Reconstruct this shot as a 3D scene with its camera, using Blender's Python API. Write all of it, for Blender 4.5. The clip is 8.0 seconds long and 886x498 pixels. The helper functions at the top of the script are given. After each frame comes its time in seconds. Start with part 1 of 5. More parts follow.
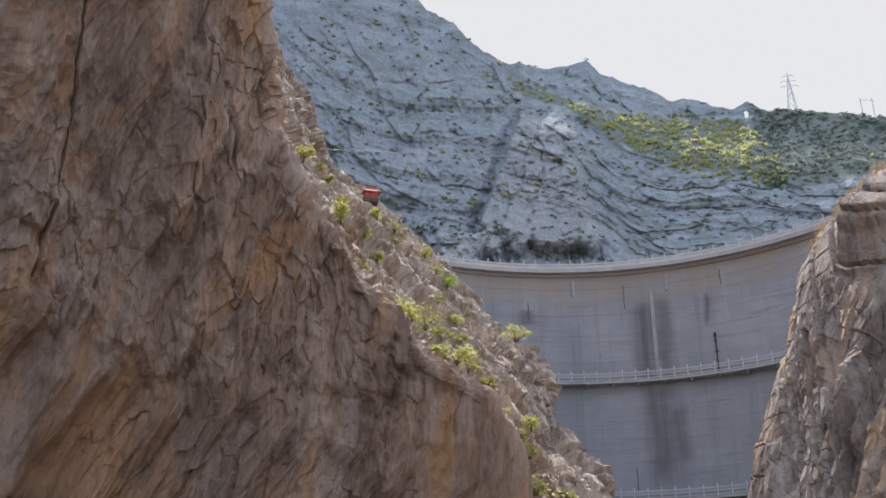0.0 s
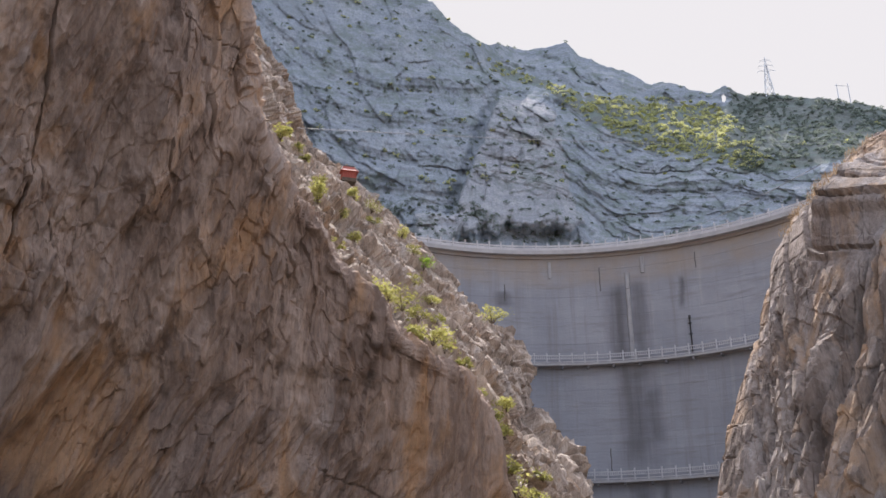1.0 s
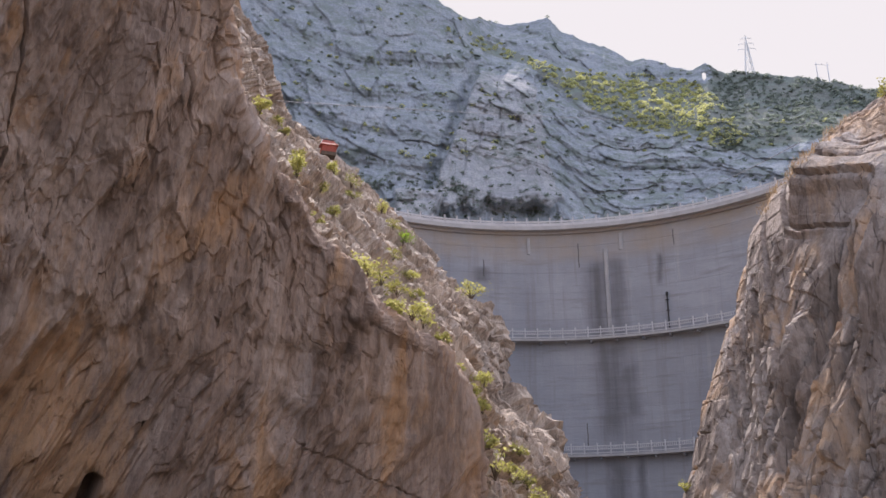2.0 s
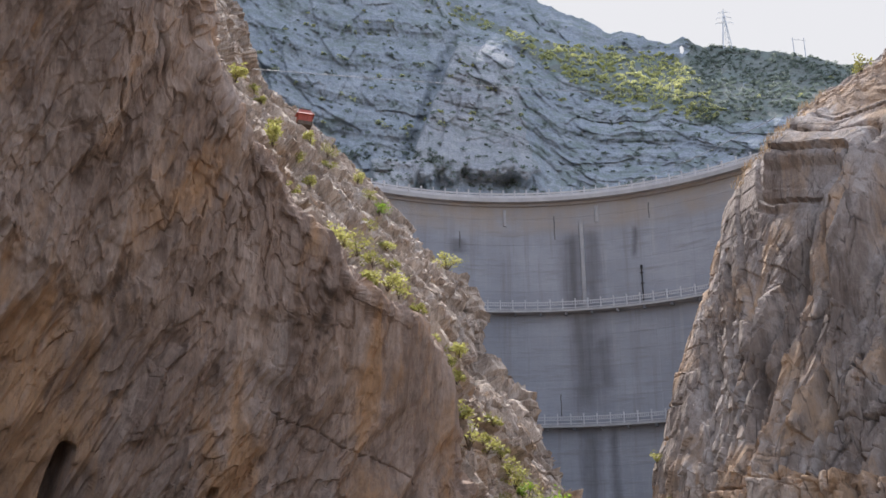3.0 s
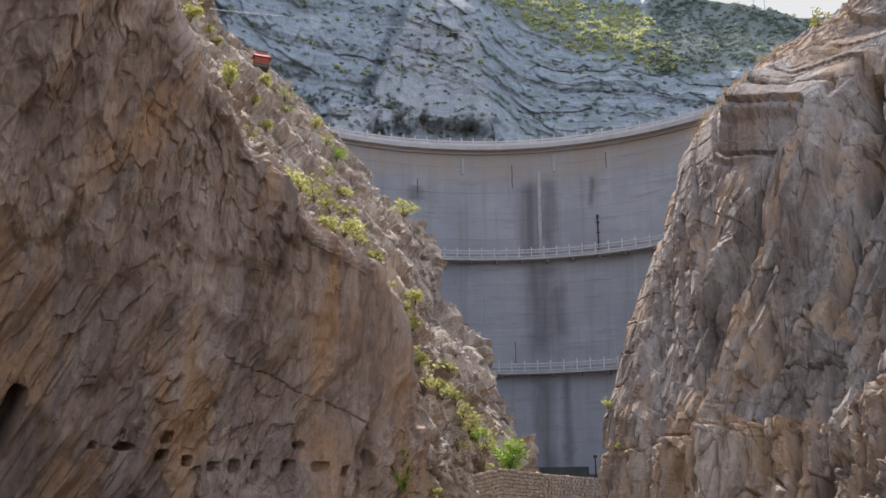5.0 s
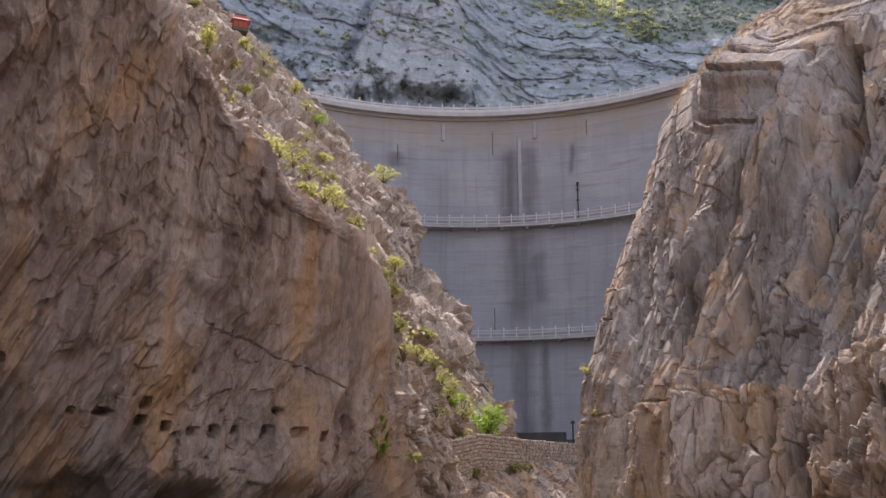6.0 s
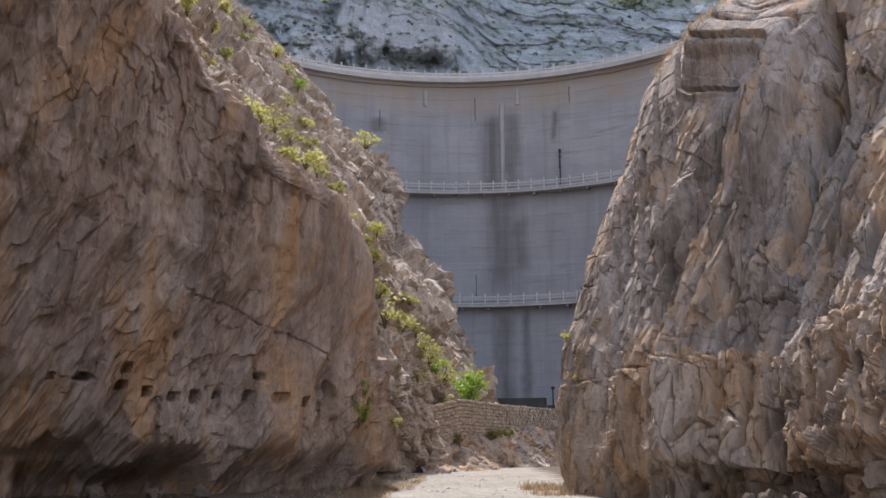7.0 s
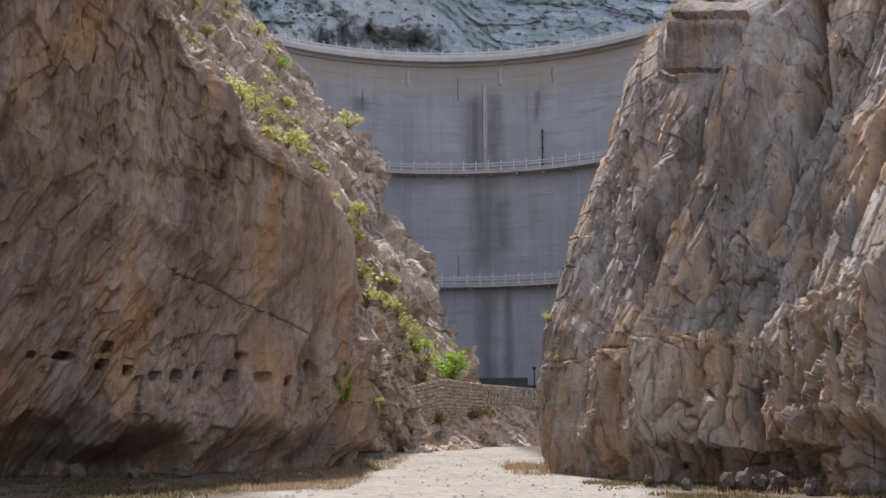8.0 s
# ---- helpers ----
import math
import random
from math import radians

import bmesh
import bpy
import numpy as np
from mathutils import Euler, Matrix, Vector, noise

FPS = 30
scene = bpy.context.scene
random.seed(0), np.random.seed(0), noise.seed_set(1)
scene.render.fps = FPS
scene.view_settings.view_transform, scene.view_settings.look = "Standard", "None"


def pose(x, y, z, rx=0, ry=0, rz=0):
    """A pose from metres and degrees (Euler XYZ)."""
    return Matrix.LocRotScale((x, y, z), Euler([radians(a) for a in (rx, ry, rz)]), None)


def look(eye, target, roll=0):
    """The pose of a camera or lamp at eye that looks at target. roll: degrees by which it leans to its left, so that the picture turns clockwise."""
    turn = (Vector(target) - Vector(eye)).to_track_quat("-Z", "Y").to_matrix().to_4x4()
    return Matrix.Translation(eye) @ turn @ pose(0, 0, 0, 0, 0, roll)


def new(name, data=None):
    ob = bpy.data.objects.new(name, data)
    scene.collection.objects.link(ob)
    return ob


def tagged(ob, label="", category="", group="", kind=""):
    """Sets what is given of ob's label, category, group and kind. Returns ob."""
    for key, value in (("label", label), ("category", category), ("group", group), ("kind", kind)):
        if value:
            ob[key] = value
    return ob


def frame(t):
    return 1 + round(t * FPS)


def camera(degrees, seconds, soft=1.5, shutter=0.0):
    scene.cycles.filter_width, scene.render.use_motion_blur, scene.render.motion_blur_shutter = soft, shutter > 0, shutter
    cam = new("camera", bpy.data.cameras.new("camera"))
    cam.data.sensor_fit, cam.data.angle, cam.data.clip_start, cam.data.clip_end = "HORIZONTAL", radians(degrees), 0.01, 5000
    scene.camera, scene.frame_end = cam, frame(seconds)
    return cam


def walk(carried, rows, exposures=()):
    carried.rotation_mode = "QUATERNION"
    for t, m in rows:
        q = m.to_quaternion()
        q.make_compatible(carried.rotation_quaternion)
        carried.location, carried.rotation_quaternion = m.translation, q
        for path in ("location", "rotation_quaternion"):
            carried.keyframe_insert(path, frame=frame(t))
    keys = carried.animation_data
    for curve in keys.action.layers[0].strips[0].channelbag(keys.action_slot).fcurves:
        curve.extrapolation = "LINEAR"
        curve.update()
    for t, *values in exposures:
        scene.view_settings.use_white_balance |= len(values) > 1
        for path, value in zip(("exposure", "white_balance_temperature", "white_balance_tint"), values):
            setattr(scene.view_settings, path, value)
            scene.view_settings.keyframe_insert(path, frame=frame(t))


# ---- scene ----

# ---------------- camera ----------------
cam = camera(48.5, 8.0, soft=1.5)
EYE = 1.6
TURNS = [
    (0.0, 10.175, 23.295), (0.5, 9.447, 22.760), (1.0, 8.735, 22.170), (1.5, 8.103, 21.481),
    (3.0, 5.966, 19.043), (3.5, 5.184, 18.204), (4.0, 4.546, 17.496), (4.5, 3.962, 16.781),
    (6.0, 2.142, 14.029), (6.5, 1.596, 12.959), (7.0, 1.054, 12.073), (7.5, 0.510, 11.434), (8.0, 0.0, 10.923),
]
walk(cam, [(t, pose(0, 0, EYE, 90 + tilt, 0, yaw)) for t, yaw, tilt in TURNS],
     exposures=[(0.0, 0.78, 6100, 14), (1.0, 0.84, 6250, 18), (1.5, 0.88, 6400, 24), (3.0, 0.82, 6100, 15), (3.5, 0.80, 6150, 15), (4.5, 0.79, 6050, 13), (6.0, 0.88, 6450, 21), (6.5, 0.96, 6300, 26), (7.0, 0.80, 6250, 16), (8.0, 0.76, 6200, 14)])

# ---------------- sky and sun ----------------
SUN_AZ, SUN_EL = -8.5, 53.0          # degrees: to the right of +y, above the horizon
world = bpy.data.worlds.new("sky")
scene.world = world
world.use_nodes = True
wn = world.node_tree
sky = wn.nodes.new("ShaderNodeTexSky")
sky.sky_type = "NISHITA"
sky.sun_disc = False
sky.sun_elevation, sky.sun_rotation = radians(SUN_EL), radians(SUN_AZ)
sky.altitude, sky.air_density, sky.dust_density = 1200, 1.0, 4.0
haze = wn.nodes.new("ShaderNodeMix")          # thin milky cloud over the blue
haze.data_type, haze.blend_type = "RGBA", "ADD"
haze.inputs[0].default_value = 1.0
dim = wn.nodes.new("ShaderNodeMix")
dim.data_type, dim.blend_type = "RGBA", "MULTIPLY"
dim.inputs[0].default_value, dim.inputs[7].default_value = 1.0, (0.045, 0.045, 0.045, 1)
wn.links.new(sky.outputs[0], dim.inputs[6])
wn.links.new(dim.outputs[2], haze.inputs[6])
haze.inputs[7].default_value = (0.50, 0.545, 0.61, 1)
wn.links.new(haze.outputs[2], wn.nodes["Background"].inputs[0])
wn.nodes["Background"].inputs[1].default_value = 1.0
sun = new("sun", bpy.data.lights.new("sun", "SUN"))
sun.data.energy, sun.data.angle, sun.data.color = 4.4, radians(0.5), (1.0, 0.94, 0.84)
sun.matrix_world = look((0, 0, 0), (-math.sin(radians(SUN_AZ)) * math.cos(radians(SUN_EL)), -math.cos(radians(SUN_AZ)) * math.cos(radians(SUN_EL)), -math.sin(radians(SUN_EL))))


# ---------------- materials ----------------
class Nodes:
    """A short way to write node materials."""

    def __init__(self, name):
        self.mat = bpy.data.materials.new(name)
        self.mat.use_nodes = True
        self.tree = self.mat.node_tree
        self.out = self.tree.nodes["Principled BSDF"]
        self.coord = self.tree.nodes.new("ShaderNodeTexCoord").outputs["Object"]

    def node(self, kind, **inputs):
        n = self.tree.nodes.new(kind)
        for key, value in inputs.items():
            self.feed(n, key.replace("_", " "), value)
        return n

    def feed(self, n, key, value):
        if isinstance(value, bpy.types.NodeSocket):
            self.tree.links.new(value, n.inputs[key])
        else:
            n.inputs[key].default_value = value

    def scaled(self, x, y, z, rx=0.0, ry=0.0, rz=0.0):
        m = self.node("ShaderNodeMapping", Vector=self.coord)
        m.inputs["Scale"].default_value = (x, y, z)
        m.inputs["Rotation"].default_value = (radians(rx), radians(ry), radians(rz))
        return m.outputs[0]

    def noise(self, scale, detail=5, rough=0.6, vector=None, distort=0.0):
        n = self.node("ShaderNodeTexNoise", Vector=vector or self.coord, Scale=scale, Detail=detail, Roughness=rough, Distortion=distort)
        return n.outputs["Fac"]

    def cracks(self, scale, width, vector=None):
        n = self.node("ShaderNodeTexVoronoi", Vector=vector or self.coord, Scale=scale)
        n.feature = "DISTANCE_TO_EDGE"
        return self.ramp(n.outputs["Distance"], [(0, 0), (width, 1)])

    def ramp(self, fac, stops):
        r = self.node("ShaderNodeValToRGB", Fac=fac)
        e = r.color_ramp.elements
        while len(e) < len(stops):
            e.new(0.5)
        for s, (p, c) in zip(e, stops):
            s.position = p
            s.color = (c, c, c, 1) if isinstance(c, (int, float)) else (*c, 1)
        return r.outputs["Color"]

    def math(self, op, a, b=0.0, clamp=False):
        n = self.tree.nodes.new("ShaderNodeMath")
        n.operation, n.use_clamp = op, clamp
        for i, v in ((0, a), (1, b)):
            if isinstance(v, bpy.types.NodeSocket):
                self.tree.links.new(v, n.inputs[i])
            else:
                n.inputs[i].default_value = v
        return n.outputs[0]

    def mix(self, fac, a, b, kind="MIX"):
        n = self.tree.nodes.new("ShaderNodeMix")
        n.data_type, n.blend_type = "RGBA", kind
        for i, v in ((0, fac), (6, a), (7, b)):
            if isinstance(v, bpy.types.NodeSocket):
                self.tree.links.new(v, n.inputs[i])
            elif i:
                n.inputs[i].default_value = (*v, 1)
            else:
                n.inputs[i].default_value = v
        return n.outputs[2]

    def done(self, color, rough=0.9, height=None, depth=0.05, spec=0.2):
        self.feed(self.out, "Base Color", color if isinstance(color, bpy.types.NodeSocket) else (*color, 1))
        self.feed(self.out, "Roughness", rough)
        self.feed(self.out, "Specular IOR Level", spec)
        if height is not None:
            b = self.node("ShaderNodeBump", Height=height, Strength=1.0, Distance=depth)
            self.tree.links.new(b.outputs[0], self.out.inputs["Normal"])
        return self.mat


def rock_material(name, pale, mid, dark, ochre, shear, ochre_at=0.56, veins=0.5, beds=0.0, flaked=0.3, bump=0.22):
    n = Nodes(name)
    wob = n.node("ShaderNodeTexNoise", Vector=n.coord, Scale=0.6, Detail=4.0).outputs["Color"]
    bent = n.node("ShaderNodeMix")
    bent.data_type, bent.blend_type = "RGBA", "LINEAR_LIGHT"
    bent.inputs[0].default_value = 0.10
    n.tree.links.new(n.coord, bent.inputs[6])
    n.tree.links.new(wob, bent.inputs[7])

    def at(x, y, z):
        m = n.node("ShaderNodeMapping", Vector=bent.outputs[2])
        m.inputs["Scale"].default_value = (x, y, z)
        m.inputs["Rotation"].default_value = (0, radians(shear), 0)
        return m.outputs[0]

    streak = at(1, 1, 0.24)
    grain = n.noise(1.4, 8, 0.72, streak)
    fine = n.noise(6.0, 7, 0.75, at(1, 1, 0.45))
    col = n.mix(n.ramp(grain, [(0.36, 0), (0.64, 1)]), dark, mid)
    col = n.mix(n.ramp(n.noise(0.45, 7, 0.7, streak), [(0.46, 0), (0.62, 0.9)]), col, pale)
    och = n.ramp(n.noise(0.22, 6, 0.65, at(1, 1, 0.3), 0.4), [(ochre_at, 0), (ochre_at + 0.09, 1)])
    col = n.mix(n.math("MULTIPLY", och, n.ramp(grain, [(0.3, 0.55), (0.6, 1.0)])), col, ochre)
    grey = n.ramp(n.noise(0.16, 6, 0.65, at(1, 1, 0.45), 0.5), [(0.52, 0), (0.64, 0.75)])
    col = n.mix(grey, col, tuple(0.55 * sum(mid) / 3 + 0.55 * v for v in mid))
    varnish = n.ramp(n.noise(0.5, 6, 0.68, at(1, 1, 0.16), 0.3), [(0.52, 0), (0.68, 0.75)])
    col = n.mix(varnish, col, dark)
    cr = n.cracks(0.8, 0.03, at(1, 1, 0.22))
    col = n.mix(n.math("MULTIPLY", n.math("SUBTRACT", 1.0, cr), n.ramp(n.noise(0.8, 4, 0.6), [(0.45, 0), (0.6, veins)])), col, tuple(0.3 * v for v in dark))
    col = n.mix(n.ramp(fine, [(0.32, 0.5), (0.5, 0)]), col, dark)
    col = n.mix(n.ramp(fine, [(0.56, 0), (0.72, 0.4)]), col, pale)
    lines = n.ramp(n.noise(2.6, 5, 0.6, n.scaled(0.22, 0.22, 1, 0, -7, 0)), [(0.57, 0), (0.61, 0.5 * beds), (0.66, 0)])
    col = n.mix(lines, col, tuple(0.4 * v for v in dark))
    soot = n.ramp(n.noise(0.35, 6, 0.7, at(1, 1, 0.25)), [(0.60, 0), (0.70, 0.8 * beds)])
    col = n.mix(soot, col, tuple(0.35 * v for v in dark))
    chips = n.ramp(n.noise(2.3, 3, 0.5, at(1, 1, 0.35)), [(0.62, 0), (0.66, flaked)])
    col = n.mix(chips, col, tuple(0.45 * v for v in dark))
    h = n.math("ADD", n.math("ADD", n.math("MULTIPLY", fine, 0.6), n.math("MULTIPLY", grain, 0.9)), n.math("ADD", n.math("MULTIPLY", cr, 0.08), n.math("MULTIPLY", chips, -0.5)))
    return n.done(col, 0.92, h, bump, 0.15)


M_LEFT = rock_material("brown_limestone", (0.485, 0.373, 0.298), (0.38, 0.278, 0.215), (0.19, 0.138, 0.108), (0.45, 0.275, 0.152), 6, 0.50, 0.06, 0.25, 0.15, 0.12)
M_RIGHT = rock_material("tan_limestone", (0.51, 0.452, 0.412), (0.40, 0.335, 0.29), (0.17, 0.136, 0.115), (0.47, 0.325, 0.21), 20, 0.485, 0.85, 0.25, 0.4, 0.12)
M_RIGHT_LOW = rock_material("stained_limestone", (0.55, 0.455, 0.375), (0.435, 0.335, 0.262), (0.185, 0.142, 0.114), (0.49, 0.32, 0.19), 8, 0.49, 0.85, 0.3, 0.4, 0.12)
M_SLOPE = rock_material("weathered_slope_rock", (0.66, 0.55, 0.445), (0.50, 0.402, 0.32), (0.23, 0.178, 0.14), (0.46, 0.31, 0.19), 6, 0.58, 0.6)


# Distance haze is put into the mountain's bluish, lightened, low-contrast base colours.
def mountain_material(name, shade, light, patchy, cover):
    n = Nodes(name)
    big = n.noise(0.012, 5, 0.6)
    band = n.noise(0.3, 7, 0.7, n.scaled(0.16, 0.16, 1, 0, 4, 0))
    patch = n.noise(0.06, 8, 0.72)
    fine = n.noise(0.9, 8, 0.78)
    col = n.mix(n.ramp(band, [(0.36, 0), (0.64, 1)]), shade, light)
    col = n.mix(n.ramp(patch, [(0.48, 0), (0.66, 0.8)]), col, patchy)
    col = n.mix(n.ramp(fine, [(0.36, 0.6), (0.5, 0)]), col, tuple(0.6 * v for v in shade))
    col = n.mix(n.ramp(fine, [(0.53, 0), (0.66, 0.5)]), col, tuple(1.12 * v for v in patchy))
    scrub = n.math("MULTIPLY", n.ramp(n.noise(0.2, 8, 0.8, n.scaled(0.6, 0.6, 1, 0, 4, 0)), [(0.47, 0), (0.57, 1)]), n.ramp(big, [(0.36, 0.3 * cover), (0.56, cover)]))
    # scrub patches, greyed by the same painted haze
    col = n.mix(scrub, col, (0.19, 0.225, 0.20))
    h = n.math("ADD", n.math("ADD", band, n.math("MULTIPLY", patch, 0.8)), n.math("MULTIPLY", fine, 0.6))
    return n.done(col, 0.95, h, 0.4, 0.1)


M_MOUNT = mountain_material("hazed_mountain_rock", (0.25, 0.277, 0.308), (0.322, 0.352, 0.38), (0.40, 0.415, 0.43), 0.8)
M_CRAG = mountain_material("hazed_warm_crag_rock", (0.285, 0.293, 0.31), (0.38, 0.382, 0.388), (0.46, 0.45, 0.442), 0.6)
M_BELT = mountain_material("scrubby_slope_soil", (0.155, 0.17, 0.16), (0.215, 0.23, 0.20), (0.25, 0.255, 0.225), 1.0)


def concrete_material():
    n = Nodes("weathered_concrete")
    rnd = n.node("ShaderNodeObjectInfo").outputs["Random"]
    geo = n.node("ShaderNodeNewGeometry").outputs["Position"]
    sep = n.node("ShaderNodeSeparateXYZ", Vector=geo)
    x, z = sep.outputs["X"], sep.outputs["Z"]
    m = n.node("ShaderNodeMapping", Vector=geo)
    m.inputs["Scale"].default_value = (1, 1, 0.05)
    runs = n.noise(0.7, 6, 0.65, m.outputs[0])
    m2 = n.node("ShaderNodeMapping", Vector=geo)
    m2.inputs["Scale"].default_value = (0.12, 0.12, 1)
    lifts = n.noise(0.9, 5, 0.65, m2.outputs[0])
    cloud = n.noise(0.13, 6, 0.6, geo)
    fine = n.noise(3.0, 5, 0.7, geo)
    col = n.mix(n.ramp(cloud, [(0.3, 0), (0.7, 1)]), (0.262, 0.272, 0.300), (0.365, 0.372, 0.395))
    col = n.mix(n.math("MULTIPLY", n.ramp(rnd, [(0, 0), (1, 1)]), 0.4), col, (0.275, 0.28, 0.30))
    col = n.mix(n.ramp(runs, [(0.52, 0), (0.70, 0.6)]), col, (0.22, 0.21, 0.205))
    col = n.mix(n.ramp(runs, [(0.25, 0.5), (0.42, 0)]), col, (0.45, 0.435, 0.415))
    col = n.mix(n.ramp(lifts, [(0.54, 0), (0.68, 0.6)]), col, (0.23, 0.225, 0.22))

    def streak(cx, half, top, low, drift=0.0):
        """A run of damp below a leak: cx, half its width, and the heights where it begins and fades."""
        at = n.math("ADD", n.math("ADD", x, n.math("MULTIPLY", n.math("SUBTRACT", n.noise(0.25, 4, 0.6, geo), 0.5), 2.4)), n.math("MULTIPLY", z, drift))
        off = n.math("DIVIDE", n.math("ABSOLUTE", n.math("SUBTRACT", at, cx)), half)
        side = n.ramp(off, [(0.0, 1), (0.35, 0.75), (1.0, 0)])
        up = n.ramp(n.math("DIVIDE", n.math("SUBTRACT", z, low), top - low), [(0.0, 0), (0.22, 1), (0.85, 1), (1.0, 0)])
        return n.math("MULTIPLY", side, up)

    damp = streak(5.0, 2.6, 56.5, 41.0)
    for args in ((8.2, 2.1, 57.0, 41.0), (6.8, 3.8, 43.4, 25.5), (9.0, 2.4, 39.0, 29.0), (6.6, 2.0, 25.2, 6.0), (9.9, 1.1, 25.2, 8.0), (14.6, 0.7, 56.0, 50.0), (-13.0, 1.6, 55.0, 52.0)):
        damp = n.math("MAXIMUM", damp, streak(*args))
    col = n.mix(n.math("MULTIPLY", damp, n.ramp(runs, [(0.25, 0.4), (0.6, 0.85)])), col, (0.13, 0.125, 0.13))
    rust = n.math("MULTIPLY", n.ramp(n.math("DIVIDE", n.math("SUBTRACT", z, 55.0), 5.0), [(0.0, 0), (0.35, 0.8), (1.0, 1)]), n.ramp(n.noise(0.2, 5, 0.6, geo), [(0.35, 0.25), (0.6, 0.85)]))
    col = n.mix(rust, col, (0.34, 0.285, 0.23))
    return n.done(col, 0.93, n.math("ADD", fine, n.math("MULTIPLY", lifts, 2.0)), 0.05, 0.15)


M_CONC = concrete_material()


def plain_material(name, a, b, scale=2.0, rough=0.8, depth=0.01, metal=0.0):
    n = Nodes(name)
    col = n.mix(n.ramp(n.noise(scale, 6, 0.65), [(0.3, 0), (0.7, 1)]), a, b)
    n.out.inputs["Metallic"].default_value = metal
    return n.done(col, rough, n.noise(scale * 6, 4, 0.7), depth)


M_RAIL = plain_material("pale_painted_concrete", (0.44, 0.43, 0.44), (0.58, 0.57, 0.57), 0.8)
M_SLAB = plain_material("pale_slab_concrete", (0.34, 0.33, 0.325), (0.47, 0.455, 0.445), 0.5)
M_TOE = plain_material("dark_toe_concrete", (0.05, 0.052, 0.05), (0.095, 0.095, 0.088), 0.4, 0.8, 0.03)
M_DARK = plain_material("dark_metal", (0.03, 0.03, 0.033), (0.07, 0.065, 0.06), 1.5, 0.6)
M_CASING = plain_material("grey_casing_concrete", (0.30, 0.295, 0.295), (0.40, 0.39, 0.385), 0.4)
M_JOINT_MARK = plain_material("dark_joint_grey", (0.085, 0.08, 0.08), (0.17, 0.16, 0.155), 0.9, 0.8)
M_PYLON = plain_material("weathered_zinc", (0.52, 0.54, 0.57), (0.66, 0.68, 0.70), 1.5, 0.6)
M_BARK = plain_material("bark", (0.09, 0.065, 0.045), (0.16, 0.12, 0.085), 6.0, 0.9, 0.02)
M_RED = plain_material("red_painted_wall", (0.30, 0.075, 0.055), (0.42, 0.12, 0.09), 1.5, 0.7)
M_TILE = plain_material("grey_roof_tile", (0.06, 0.06, 0.065), (0.12, 0.115, 0.11), 3.0, 0.8)
M_MORTAR = plain_material("old_mortar", (0.36, 0.29, 0.23), (0.48, 0.39, 0.31), 1.2, 0.95, 0.03)
# Darkened copy of the boulder stone, with the cliffs' shade in its colour.
M_DIM = plain_material("shaded_boulder_stone", (0.08, 0.062, 0.048), (0.16, 0.128, 0.10), 1.4, 0.9, 0.04)
M_BOULDER = plain_material("pale_boulder_stone", (0.26, 0.24, 0.215), (0.40, 0.375, 0.34), 1.4, 0.9, 0.04)


def leaf_material(name, a, b, sap=0.25):
    n = Nodes(name)
    geo = n.node("ShaderNodeNewGeometry").outputs["Random Per Island"]
    col = n.mix(geo, a, b)
    mat = n.done(col, 0.6, None, 0, 0.3)
    trans = n.node("ShaderNodeBsdfTranslucent", Color=n.mix(sap, col, (0.5, 0.55, 0.05)))
    both = n.node("ShaderNodeMixShader", Fac=0.5)
    n.tree.links.new(n.out.outputs[0], both.inputs[1])
    n.tree.links.new(trans.outputs[0], both.inputs[2])
    n.tree.links.new(both.outputs[0], n.tree.nodes["Material Output"].inputs["Surface"])
    return mat


M_LEAF_YELLOW = leaf_material("yellow_green_leaves", (0.32, 0.31, 0.10), (0.54, 0.51, 0.21), 0.18)
M_LEAF_GREEN = leaf_material("fresh_green_leaves", (0.12, 0.24, 0.03), (0.26, 0.40, 0.06))
M_LEAF_DULL = leaf_material("dull_olive_leaves", (0.18, 0.175, 0.07), (0.34, 0.30, 0.13))
M_LEAF_FAR = leaf_material("hillside_scrub_leaves", (0.42, 0.43, 0.19), (0.66, 0.64, 0.32), 0.15)
# Weeds whose dark colour also carries the shade at the cliff feet.
M_WEED = leaf_material("shade_dark_weeds", (0.10, 0.08, 0.05), (0.20, 0.15, 0.09), 0.05)
# Far scrub: haze painted in as a greyed, bluish, lifted leaf colour.
M_LEAF_DARK = leaf_material("hazed_dark_scrub_leaves", (0.17, 0.205, 0.18), (0.25, 0.29, 0.24), 0.03)
M_GRASS = leaf_material("dry_grass_blades", (0.24, 0.165, 0.10), (0.38, 0.28, 0.185), 0.02)


